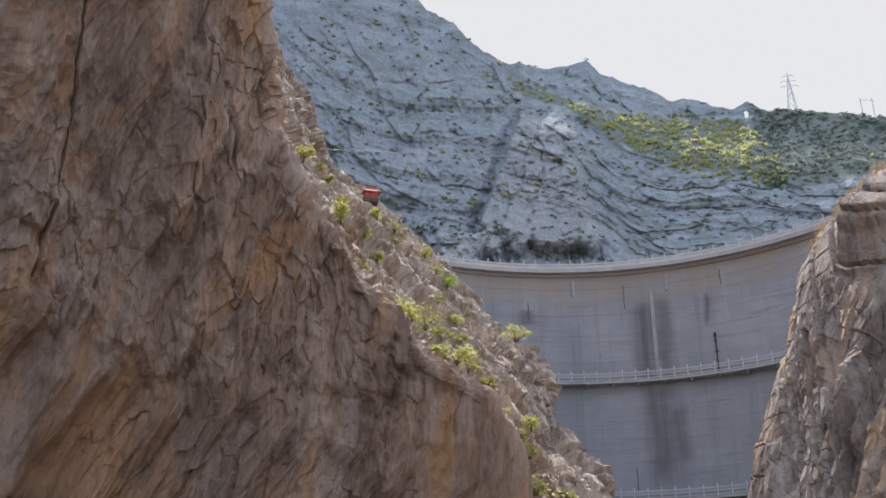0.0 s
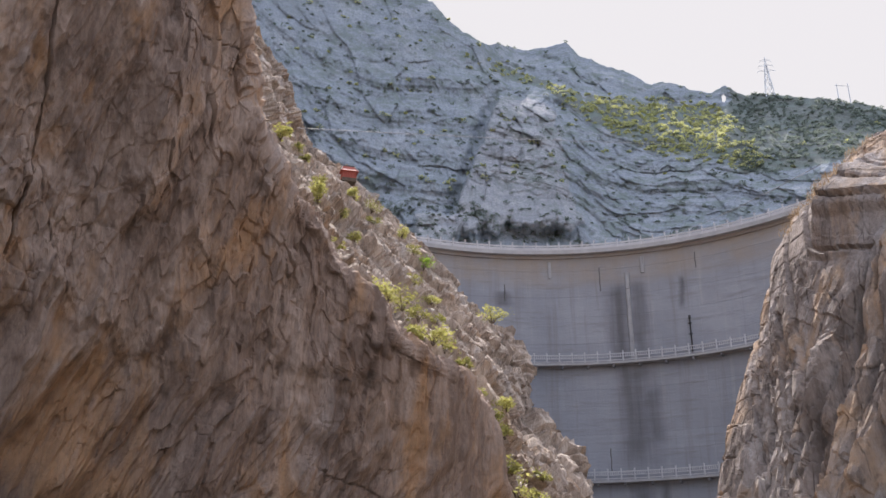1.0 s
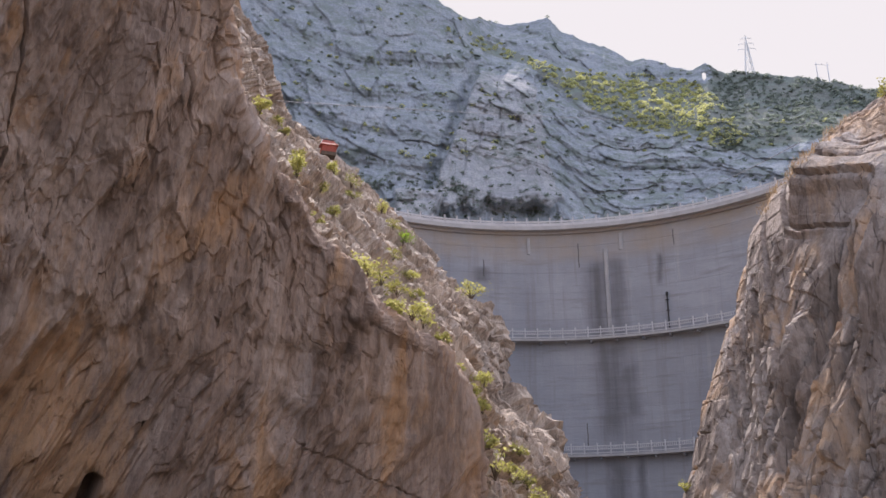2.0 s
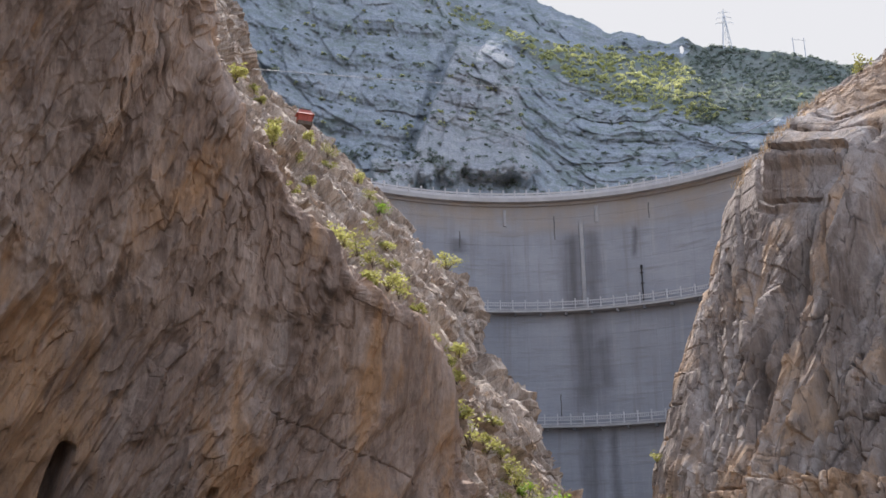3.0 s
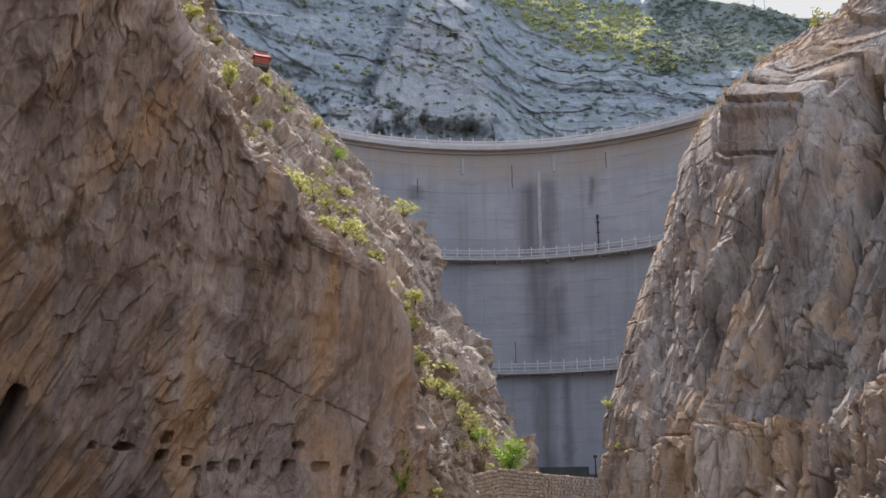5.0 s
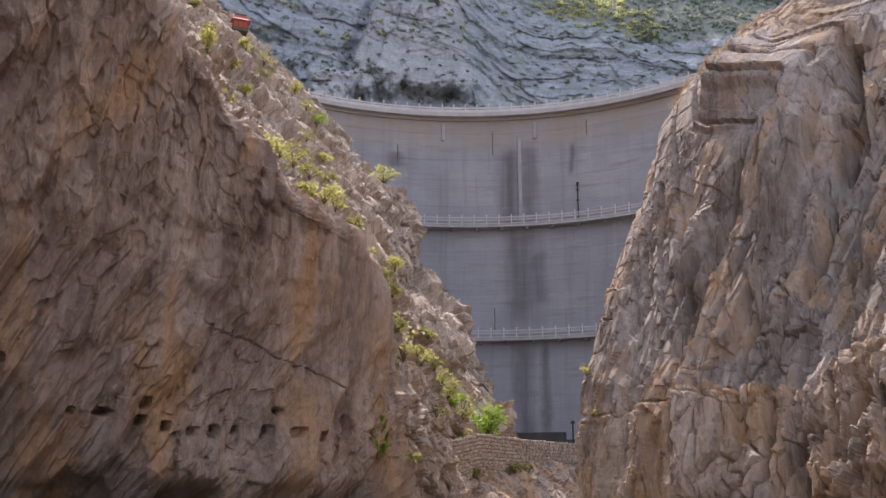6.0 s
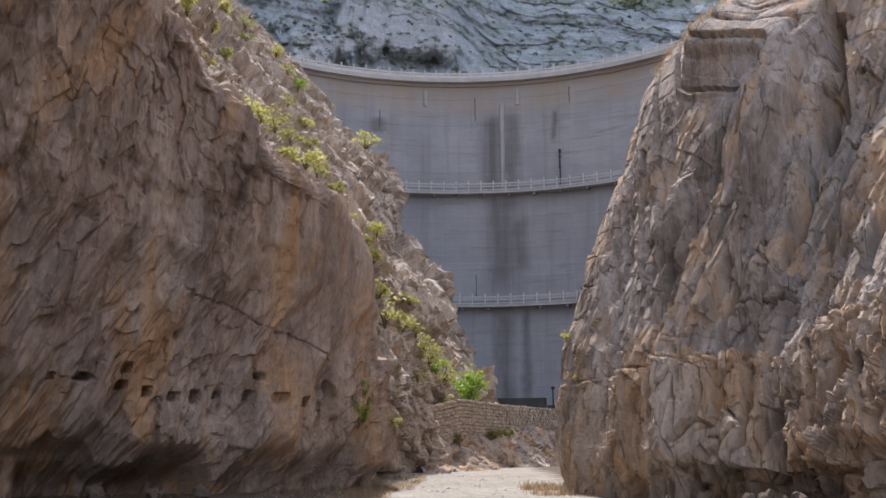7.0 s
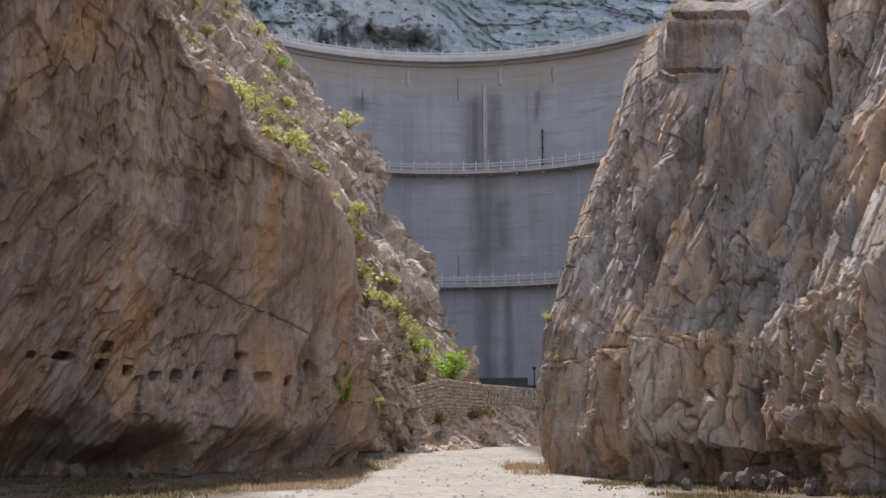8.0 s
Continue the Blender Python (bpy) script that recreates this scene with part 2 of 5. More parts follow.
def ground_material():
    n = Nodes("gravel_and_dust")
    stones = n.node("ShaderNodeTexVoronoi", Vector=n.coord, Scale=3.2)
    tone = n.node("ShaderNodeSeparateColor", Color=stones.outputs["Color"]).outputs[0]
    big = n.noise(0.11, 5, 0.6)
    col = n.mix(n.ramp(tone, [(0, 0), (1, 1)]), (0.20, 0.185, 0.165), (0.34, 0.315, 0.285))
    col = n.mix(n.ramp(n.noise(0.7, 7, 0.7), [(0.4, 0), (0.65, 0.7)]), col, (0.25, 0.23, 0.20))
    col = n.mix(n.ramp(big, [(0.5, 0), (0.7, 0.5)]), col, (0.17, 0.15, 0.11))
    # Shade of the cliffs on both sides, painted into the ground colour.
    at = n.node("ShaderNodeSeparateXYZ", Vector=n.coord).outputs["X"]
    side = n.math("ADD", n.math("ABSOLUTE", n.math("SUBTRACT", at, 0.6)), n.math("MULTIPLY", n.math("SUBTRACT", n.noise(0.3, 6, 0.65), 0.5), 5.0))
    cliff_shade = n.ramp(n.math("DIVIDE", side, 10.0), [(0.52, 0), (0.68, 0.95)])
    col = n.mix(cliff_shade, col, n.mix(n.noise(1.5, 6, 0.7), (0.05, 0.04, 0.03), (0.13, 0.10, 0.075)))
    return n.done(col, 0.95, n.math("ADD", stones.outputs["Distance"], n.noise(1.2, 6, 0.7)), 0.08, 0.1)


M_GROUND = ground_material()


# ---------------- building tools ----------------
def hashed(i, j, k, seed):
    h = (i.astype(np.uint32) * np.uint32(374761393) + j.astype(np.uint32) * np.uint32(668265263) + k.astype(np.uint32) * np.uint32(2147483647) + np.uint32(seed * 1274126177 & 0xFFFFFFFF))
    h = (h ^ (h >> np.uint32(13))) * np.uint32(1274126177)
    h = (h ^ (h >> np.uint32(15))) * np.uint32(2246822519)
    return (h ^ (h >> np.uint32(16))).astype(np.float64) / 4294967296.0


def vnoise(p, seed=0):
    """Smooth value noise in -1..1 for an array of points (n, 3)."""
    c = np.floor(p)
    f = p - c
    f = f * f * f * (f * (f * 6 - 15) + 10)
    c = c.astype(np.int64)
    out = 0
    for a in (0, 1):
        for b in (0, 1):
            for d in (0, 1):
                w = (f[:, 0] if a else 1 - f[:, 0]) * (f[:, 1] if b else 1 - f[:, 1]) * (f[:, 2] if d else 1 - f[:, 2])
                out = out + w * hashed(c[:, 0] + a, c[:, 1] + b, c[:, 2] + d, seed)
    return out * 2 - 1


def fbm(p, octaves=4, seed=0, gain=0.5):
    out, amp, tot = 0, 1.0, 0.0
    for o in range(octaves):
        out = out + amp * vnoise(p * 2.03 ** o + 17.3 * o, seed + o)
        tot += amp
        amp *= gain
    return out / tot


def ridged(p, octaves=4, seed=0, gain=0.55):
    out, amp, tot = 0, 1.0, 0.0
    for o in range(octaves):
        out = out + amp * (1 - 2 * np.abs(vnoise(p * 2.07 ** o + 9.1 * o, seed + o)))
        tot += amp
        amp *= gain
    return out / tot


def blocks(p, seed=0, lean=0.5, ledge=0.0, crisp=75.0):
    """Broken-rock relief: every cell has a height and a slope of its own. Returns relief (about -1..1) and the nearness of a joint (0 at a joint)."""
    c = np.floor(p).astype(np.int64)
    n = len(p)
    f1, f2 = np.full(n, 9.0), np.full(n, 9.0)
    rel, tot = np.zeros(n), np.full(n, 1e-299)
    for a in (-1, 0, 1):
        for b in (-1, 0, 1):
            for d in (-1, 0, 1):
                i, j, k = c[:, 0] + a, c[:, 1] + b, c[:, 2] + d
                o = np.stack([i + hashed(i, j, k, seed + 1), j + hashed(i, j, k, seed + 2), k + hashed(i, j, k, seed + 3)], 1)
                v = p - o
                q = (v ** 2).sum(1)
                near = q < f1
                f2 = np.where(near, f1, np.minimum(f2, q))
                f1 = np.where(near, q, f1)
                w = np.exp(-crisp * q) + 1e-300
                hgt = hashed(i, j, k, seed + 4) * 2 - 1 + lean * 2 * ((hashed(i, j, k, seed + 5) - 0.5) * v[:, 0] + (hashed(i, j, k, seed + 6) - 0.5) * v[:, 1] + (hashed(i, j, k, seed + 7) - 0.5 - ledge) * v[:, 2])
                rel += w * hgt
                tot += w
    return rel / tot, np.sqrt(f2) - np.sqrt(f1)


def smooth(a, b, x):
    t = np.clip((x - a) / (b - a), 0, 1)
    return t * t * (3 - 2 * t)


def polar(az, el, d):
    """The place at a bearing (degrees to the right of +y), a height angle and a level distance from the viewpoint."""
    a = np.radians(az)
    return np.stack(np.broadcast_arrays(d * np.sin(a), d * np.cos(a), EYE + d * np.tan(np.radians(el))), -1)


def curve_through(ctrl, t):
    """Catmull-Rom through control points (k, ..., m) at parameters t in 0..k-1."""
    k = len(ctrl)
    i = np.clip(np.floor(t).astype(int), 0, k - 2)
    f = (t - i).reshape((-1,) + (1,) * (ctrl.ndim - 1))
    p0, p1, p2, p3 = (ctrl[np.clip(i + o, 0, k - 1)] for o in (-1, 0, 1, 2))
    return 0.5 * (2 * p1 + (p2 - p0) * f + (2 * p0 - 5 * p1 + 4 * p2 - p3) * f ** 2 + (3 * p1 - p0 - 3 * p2 + p3) * f ** 3)


def grid_normals(g):
    du = np.gradient(g, axis=1)
    dv = np.gradient(g, axis=0)
    n = np.cross(du, dv)
    return n / (np.linalg.norm(n, axis=-1, keepdims=True) + 1e-9)


def grid_mesh(name, g, material, shade=True):
    """A sheet from a grid of places (rows, columns, 3)."""
    r, c = g.shape[:2]
    idx = np.arange(r * c).reshape(r, c)
    quads = np.stack([idx[:-1, :-1], idx[:-1, 1:], idx[1:, 1:], idx[1:, :-1]], -1).reshape(-1, 4)
    me = bpy.data.meshes.new(name)
    me.vertices.add(r * c)
    me.vertices.foreach_set("co", g.reshape(-1).astype(np.float32))
    me.loops.add(quads.size)
    me.loops.foreach_set("vertex_index", quads.reshape(-1).astype(np.int32))
    me.polygons.add(len(quads))
    me.polygons.foreach_set("loop_start", (np.arange(len(quads)) * 4).astype(np.int32))
    me.polygons.foreach_set("use_smooth", np.full(len(quads), shade))
    me.update(calc_edges=True)
    me.validate()
    me.materials.append(material)
    return me


def part(name, bm, material, parent=None, label=""):
    me = bpy.data.meshes.new(name)
    bm.to_mesh(me)
    bm.free()
    me.materials.append(material)
    ob = new(name, me)
    ob.parent = parent
    return tagged(ob, label) if label else ob


def box(bm, x, y, z, sx, sy, sz, m=None, bevel=0.0):
    """A box from its centre and sizes."""
    made = bmesh.ops.create_cube(bm, size=1)["verts"]
    for v in made:
        v.co = Vector((x + v.co.x * sx, y + v.co.y * sy, z + v.co.z * sz))
        if m:
            v.co = m @ v.co
    if bevel:
        edges = {e for v in made for e in v.link_edges}
        bmesh.ops.bevel(bm, geom=list(edges), offset=bevel, segments=1, affect="EDGES")


def rod(bm, a, b, r0, r1=None, n=6):
    """A tapered rod between two places."""
    a, b = Vector(a), Vector(b)
    q = (b - a).to_track_quat("Z", "Y").to_matrix().to_4x4()
    bmesh.ops.create_cone(bm, cap_ends=True, segments=n, radius1=r0, radius2=r0 if r1 is None else r1, depth=(b - a).length, matrix=Matrix.Translation((a + b) / 2) @ q)


# ---------------- the bright sky far behind ----------------
def build_backdrop():
    az, el = np.meshgrid(np.linspace(-75, 75, 60), np.linspace(1, 47, 12))
    mat = bpy.data.materials.new("white_hazy_sky")
    mat.use_nodes = True
    t = mat.node_tree
    glow = t.nodes.new("ShaderNodeEmission")
    glow.inputs["Color"].default_value, glow.inputs["Strength"].default_value = (1.0, 0.99, 0.945, 1), 0.475
    t.links.new(glow.outputs[0], t.nodes["Material Output"].inputs["Surface"])
    ob = new("backdrop", grid_mesh("backdrop", polar(az, el, 3000.0), mat))
    tagged(ob, "plain white hazy sky behind the mountains", "sky", kind="structure")


# ---------------- ground ----------------
def ground_height(x, y):
    p = np.stack([x * 0.25, y * 0.25, 0 * x], -1).reshape(-1, 3)
    lumps = fbm(p, 4, 40).reshape(x.shape)
    near = 1 - smooth(90, 200, np.hypot(x, y))
    return 0.9 * smooth(35, 110, y) + 0.07 * lumps * near


def build_ground():
    s = np.sign(np.linspace(-1, 1, 260)) * np.abs(np.linspace(-1, 1, 260)) ** 3.4
    x, y = np.meshgrid(s * 4000, 50 + s * 4000)
    g = np.stack([x, y, ground_height(x, y)], -1)
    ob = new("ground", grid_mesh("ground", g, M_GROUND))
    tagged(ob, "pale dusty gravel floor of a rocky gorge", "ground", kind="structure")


build_ground()
build_backdrop()

# ---------------- the gorge's rock walls ----------------
LEFT_EDGE = np.array([(-8, -4.4), (-1.6, -4.6), (4.4, -4.8), (7, -5.5), (11.4, -5.7), (13.4, -6.6), (14.6, -7.6), (15.5, -9.4), (16.8, -11.4), (19.4, -13.5), (21, -15.2), (24.5, -18), (27, -20.5), (29.6, -21.8), (32.3, -22.3), (35.4, -22.9), (37, -23.6), (50, -28)])
SLOPE_EDGE = np.array([(-8, 1.2), (4.4, 1.3), (5.7, 0.5), (7, -0.1), (8.7, -0.6), (10, -1.4), (10.8, -2.8), (12.2, -3.9), (15.2, -3.8), (15.8, -4.4), (17.1, -5.0), (18, -6.1), (19.4, -7.9), (21, -9.0), (22.3, -10.1), (23.3, -11.1), (24.6, -12.6), (26.2, -14.5), (27, -16), (28, -17.6), (28.8, -18.3), (29.8, -18.5), (31.6, -19.4), (33.6, -21.4), (50, -40)])
RIGHT_EDGE = np.array([(-8, 5.5), (2.8, 5.3), (6.3, 5.6), (7.9, 6.2), (9.9, 6.7), (11.5, 7.2), (13.5, 7.9), (15.1, 8.6), (17, 9.4), (18.4, 9.9), (19.8, 10.5), (20.6, 10.9), (22.5, 12.2), (23.8, 13.8), (25, 15.5), (26.2, 17.2), (27.3, 19.5), (28.6, 22), (31, 28), (40, 50)])


def wall_grid(el, stations, weights):
    """A rock wall as rows of height angle; each row runs through the stations (bearing, distance), with weights as points per stretch."""
    ctrl = np.stack([polar(az, el, d) for az, d in stations])
    t = np.concatenate([i + np.arange(w) / w for i, w in enumerate(weights)] + [[len(weights)]])
    return curve_through(ctrl, t).transpose(1, 0, 2)


def bearing(p):
    """Bearings and height angles of places, in degrees."""
    return np.degrees(np.arctan2(p[:, 0], p[:, 1])), np.degrees(np.arctan2(p[:, 2] - EYE, np.hypot(p[:, 0], p[:, 1])))


def along(az, el, line):
    """Signed offset, in degrees, from a broken line of (bearing, height angle), and how far inside its ends."""
    best = np.full(len(az), 99.0)
    for (a0, e0), (a1, e1) in zip(line, line[1:]):
        da, de = a1 - a0, e1 - e0
        n = math.hypot(da, de)
        t = np.clip(((az - a0) * da + (el - e0) * de) / n ** 2, 0, 1)
        oa, oe = az - a0 - t * da, el - e0 - t * de
        dist = np.hypot(oa, oe) * np.where(oa * de - oe * da > 0, 1, -1)
        best = np.where(np.abs(dist) < np.abs(best), dist, best)
    return best


def groove(off, width, depth):
    return -depth * (1 - smooth(0.2, 1, np.abs(off) / width))


def crevice(off, width, depth):
    """A sharp-cut groove, steep on one side."""
    return -depth * np.where(off > 0, np.clip(1 - off / width, 0, 1), np.clip(1 + off / (0.45 * width), 0, 1))


def step_down(off, width, height):
    """A slab's broken edge: high on the crest, falling away slowly on one side."""
    return height * np.where(off > 0, np.clip(1 - off / width, 0, 1), np.clip(1 + off / (0.4 * width), 0, 1))


SOCKETS = [(-22.7, 4.4), (-18.7, 4.95), (-18.9, 3.95), (-17.5, 3.65), (-16.1, 3.4), (-14.8, 3.45), (-13.5, 3.55), (-12.1, 3.45), (-10.6, 3.4), (-9.4, 3.2)]
ROCK_FACES = {}


def flutes(q, seed):
    """Upright fluting of a steep face: drapery-like ribs of several widths, with flaked, broken patches between."""
    broken = smooth(-0.1, 0.25, vnoise(q * [0.14, 0.14, 0.09], seed + 40))
    out = 0.75 * ridged(q * [0.22, 0.22, 0.035], 3, seed) + 0.42 * ridged(q * [0.6, 0.6, 0.085], 3, seed + 4) + 0.2 * ridged(q * [1.5, 1.5, 0.2], 3, seed + 24) + 0.09 * ridged(q * [3.6, 3.6, 0.55], 2, seed + 26)
    b1, j1 = blocks(q * [0.3, 0.3, 0.07], seed + 8, 0.8, 0.15)
    b2, j2 = blocks(q * [0.9, 0.9, 0.3], seed + 16, 1.0, 0.25, 100)
    b3, j3 = blocks(q * [2.1, 2.1, 0.9], seed + 36, 1.1, 0.2, 100)
    out += 0.10 * b1 + 0.14 * b2 * (0.1 + 0.9 * broken) + 0.08 * b3 * (0.1 + 0.9 * broken) - 0.16
    return out - 0.06 * broken * (1 - smooth(0, 0.05, j2)) * smooth(0.0, 0.3, vnoise(q * 0.3, seed + 30))


def left_face_relief(p):
    x, y, z = p.T
    A, E = bearing(p)
    warp = np.stack([fbm(p * 0.12, 3, 3), fbm(p * 0.12, 3, 5), fbm(p * 0.12, 3, 7)], 1) * 0.2
    # the beds stand upright above and to the right, and lean over below
    low = 1 - smooth(12, 16, E + 0.30 * (A + 24) + 1.2 * fbm(p * 0.15, 3, 8))
    upright = flutes(np.stack([x + 0.06 * z, y, z], 1) + warp, 11)
    leaning = flutes(np.stack([x - 0.55 * z, y, z], 1) + warp, 311)
    # flagstone edges that lean up to the right, in bands
    u = np.mod((x - 0.55 * z) * 0.42 + 0.5 * fbm(p * 0.12, 2, 61), 1.0)
    flags = np.where(u < 0.8, u / 0.8, (1 - u) / 0.2) * smooth(-0.15, 0.25, vnoise(np.stack([0.10 * x + 0.16 * z, 0.1 * y, 0 * z], 1), 63)) - 0.25
    rel = 1.2 * fbm(p * [0.07, 0.07, 0.05], 3, 2) + 0.95 * upright * (1 - low) + (0.95 * leaning + 0.55 * flags) * low + 0.14 * fbm(p * 0.9, 4, 55)
    wig = 0.22 * fbm(p * 0.5, 4, 58)
    rel += groove(along(A + wig, E, [(-34.3, 36), (-33.7, 30), (-33.6, 27.3), (-34.2, 21.6), (-34.6, 20)]), 0.11, 0.5)
    rel += groove(along(A, E + wig, [(-26.6, 36.5), (-27.2, 34.4), (-22.9, 32.5), (-21.5, 30.5)]), 0.06, 0.16)
    rel += step_down(-along(A + wig, E, [(-27.3, 33), (-28, 28.4), (-28, 25)]), 2.5, 0.8)
    rel += step_down(along(A + wig, E, [(-31.6, 18.9), (-33.4, 13.3), (-34.4, 9)]), 2.6, 0.9)
    rel += step_down(-along(A + wig, E, [(-21.6, 12.2), (-23.5, 8.9), (-25, 6)]), 2.2, 0.6)
    rel += step_down(-along(A + wig, E, [(-16.8, 9.6), (-18.6, 6.6)]), 1.8, 0.5)
    rel += groove(along(A, E + 2 * wig, [(-16.1, 9.6), (-12, 7.9), (-7.6, 5.7)]), 0.06, 0.18)
    rel += groove(along(A + 0.6 * wig, E + 0.5 * wig, [(-26.7, 7.0), (-27.1, 5.6), (-27.6, 3.4)]), 0.55, 1.8)
    for (sa, se), k in zip(SOCKETS, range(20)):
        half = 0.25 + 0.04 * (k % 3)
        skew = A - sa + 0.35 * wig - 0.25 * (E - se)
        inside = 1 - smooth(0.75, 1.1, ((np.abs(skew) / half) ** 4 + (np.abs(E - se + 0.35 * wig) / (half * (0.95 + 0.3 * (k % 2)))) ** 4) ** 0.25)
        rel = rel - (0.5 + 0.12 * (k % 4)) * inside
    for sa, se, wa, we in ((-21.0, 4.35, 0.7, 0.3), (-7.75, 3.7, 0.35, 0.8), (-11.3, 4.6, 0.45, 0.3)):
        rel = rel - 0.9 * (1 - smooth(0.5, 1.0, np.hypot((A - sa) / wa + wig, (E - se) / we)))
    under = 1 - smooth(0.4, 2.8 + 1.5 * vnoise(p * 0.25, 9), z)
    caves = smooth(-0.1, 0.1, vnoise(p * [0.5, 0.5, 0.08], 12) + 0.4 * vnoise(p * [1.3, 1.3, 0.3], 14))
    low_roof = 1 - smooth(0.5, 2.0 + 1.2 * vnoise(p * [0.5, 0.5, 0.1], 9), z)
    return rel - 0.9 * under - 2.2 * caves * low_roof


def left_slope_relief(p):
    A, E = bearing(p)
    d = np.hypot(p[:, 0], p[:, 1])
    warp = np.stack([fbm(p * 0.12, 3, 3), fbm(p * 0.12, 3, 5), fbm(p * 0.12, 3, 7)], 1)
    q = p + 0.5 * warp
    q = np.stack([q[:, 0] + 0.25 * q[:, 2], q[:, 1], q[:, 2] - 0.2 * q[:, 0]], 1)
    c1, k1 = blocks(q * [0.14, 0.14, 0.12], 61, 0.8, 0.3, 95)
    c2, k2 = blocks(q * [0.36, 0.36, 0.3], 71, 0.75, 0.35, 100)
    c3, k3 = blocks(q * [0.9, 0.9, 0.75], 76, 0.7, 0.3, 100)
    c4, k4 = blocks(q * [2.0, 2.0, 1.7], 86, 0.6, 0.2, 90)
    rel = -0.75 + 1.0 * c1 + 0.6 * c2 + 0.2 * c3 + 0.04 * c4 - 0.8 * (1 - smooth(0, 0.05, k1)) - 0.55 * (1 - smooth(0, 0.07, k2)) - 0.25 * (1 - smooth(0, 0.09, k3)) + 0.12 * fbm(p * 1.2, 4, 81)
    under = (1 - smooth(66, 80, d)) * (1 - smooth(0.4, 3.2, p[:, 2]))
    rel = rel - under * (1.4 + 1.6 * vnoise(p * [0.45, 0.45, 0.08], 12))
    return rel - 2.2 * (1 - smooth(0.5, 1, np.abs(A + 3.3) / 0.9)) * (1 - smooth(0.6, 1.5, E)) * (1 - smooth(75, 90, d))


def build_left_wall():
    el = np.concatenate([np.linspace(-4, 2.4, 70), np.linspace(2.45, 5.5, 70), np.linspace(5.58, 38, 350), np.linspace(38.3, 50, 16)])
    e = np.interp(el, LEFT_EDGE[:, 0], LEFT_EDGE[:, 1])
    s = np.interp(el, SLOPE_EDGE[:, 0], SLOPE_EDGE[:, 1])
    one = np.ones_like(el)
    hi = np.clip(el, 0, 40) / 40
    face = lambda az: np.interp(az, [-60, -37, -30, -24, -14, -7.2, -4.4], [36, 41, 43, 43, 45, 50.5, 52.5]) - np.interp(az, [-30, -22, -14], [10.0, 7.0, 4.0]) * hi ** np.interp(az, [-26, -16], [1.0, 1.5])
    front = [(-37 + (e + 37) * f, face(-37 + (e + 37) * f)) for f in (0.0, 0.22, 0.44, 0.64, 0.82, 0.95)]
    ds = np.interp(el, [2, 10, 22], [108, 120, 135])
    de = face(e) + 0.6
    stations = [(-150 * one, 70 * one), (-108 * one, 32 * one), (-55 * one, face(-55 * one))] + front + [(e, de), (e - 0.35, de + 6), (e + 0.35 * (s - e), de + 0.42 * (ds - de)), (e + 0.75 * (s - e), de + 0.75 * (ds - de)), (s, ds), (s - 1.5, ds + 7), (s - 9, 190 * one)]
    weights = [6, 10, 16, 72, 76, 76, 76, 70, 30, 14, 70, 95, 95, 12, 6]
    g = wall_grid(el, stations, weights)
    turn = sum(weights[:9])
    far = smooth(turn + 4, turn + 30, np.arange(g.shape[1]))
    nrm = grid_normals(g)
    cols = g.shape[1]
    near, beyond = g[:, :turn + 32].reshape(-1, 3), g[:, turn:].reshape(-1, 3)
    rel = np.zeros(g.shape[:2])
    rel[:, :turn + 32] = left_face_relief(near).reshape(len(el), -1) * (1 - far[:turn + 32])
    rel[:, turn:] += left_slope_relief(beyond).reshape(len(el), -1) * far[turn:]
    g = g + nrm * rel.reshape(g.shape[:2])[..., None]
    ob = new("rock_wall_left", grid_mesh("rock_wall_left", g, M_LEFT, False))
    ob.data.materials.append(M_SLOPE)
    which = np.broadcast_to(far[:-1] > 0.5, (len(el) - 1, cols - 1)).astype(np.int32).reshape(-1)
    ob.data.polygons.foreach_set("material_index", which)
    tagged(ob, "brown fluted limestone cliff in shade, with a broken slope behind", "cliff", kind="structure")
    ROCK_FACES["left"] = g.reshape(-1, 3)


build_left_wall()


def slabs(across, up, f, g, seed, tip=0.7):
    """Planar slabs side by side: each strip is broken into lengths, every length with a height and a lean of its own; some joints gape."""
    none = np.zeros(len(across), np.int64)
    v = across * f + 0.3 * fbm(np.stack([across * 0.12, up * 0.05, 0 * up], 1), 2, seed + 9)
    k = np.floor(v).astype(np.int64)

    def strip_of(k):
        u = v - k
        w = up * g + 9 * hashed(k, none, none, seed) + 0.5 * u * (hashed(k, none, none, seed + 6) - 0.2)
        m = np.floor(w).astype(np.int64)
        t = w - m
        out = hashed(k, m, none, seed + 1) - 0.5 + 0.6 * (hashed(k, none, none, seed + 4) - 0.5) + 1.1 * (hashed(k, m, none, seed + 2) - 0.5) * (u - 0.5) + tip * (hashed(k, m, none, seed + 3) - 0.25) * (t - 0.5)
        return out - 0.35 * (hashed(k, m, none, seed + 7) > 0.6) * np.clip(1 - t / (0.25 * g), 0, 1)

    turn = smooth(1 - min(0.22 * f, 0.5), 1, v - k)
    gape = (hashed(k, np.floor(up * g).astype(np.int64), none, seed + 5) > 0.5) * (1 - np.abs(2 * turn - 1))
    return strip_of(k) * (1 - turn) + strip_of(k + 1) * turn - 0.55 * gape


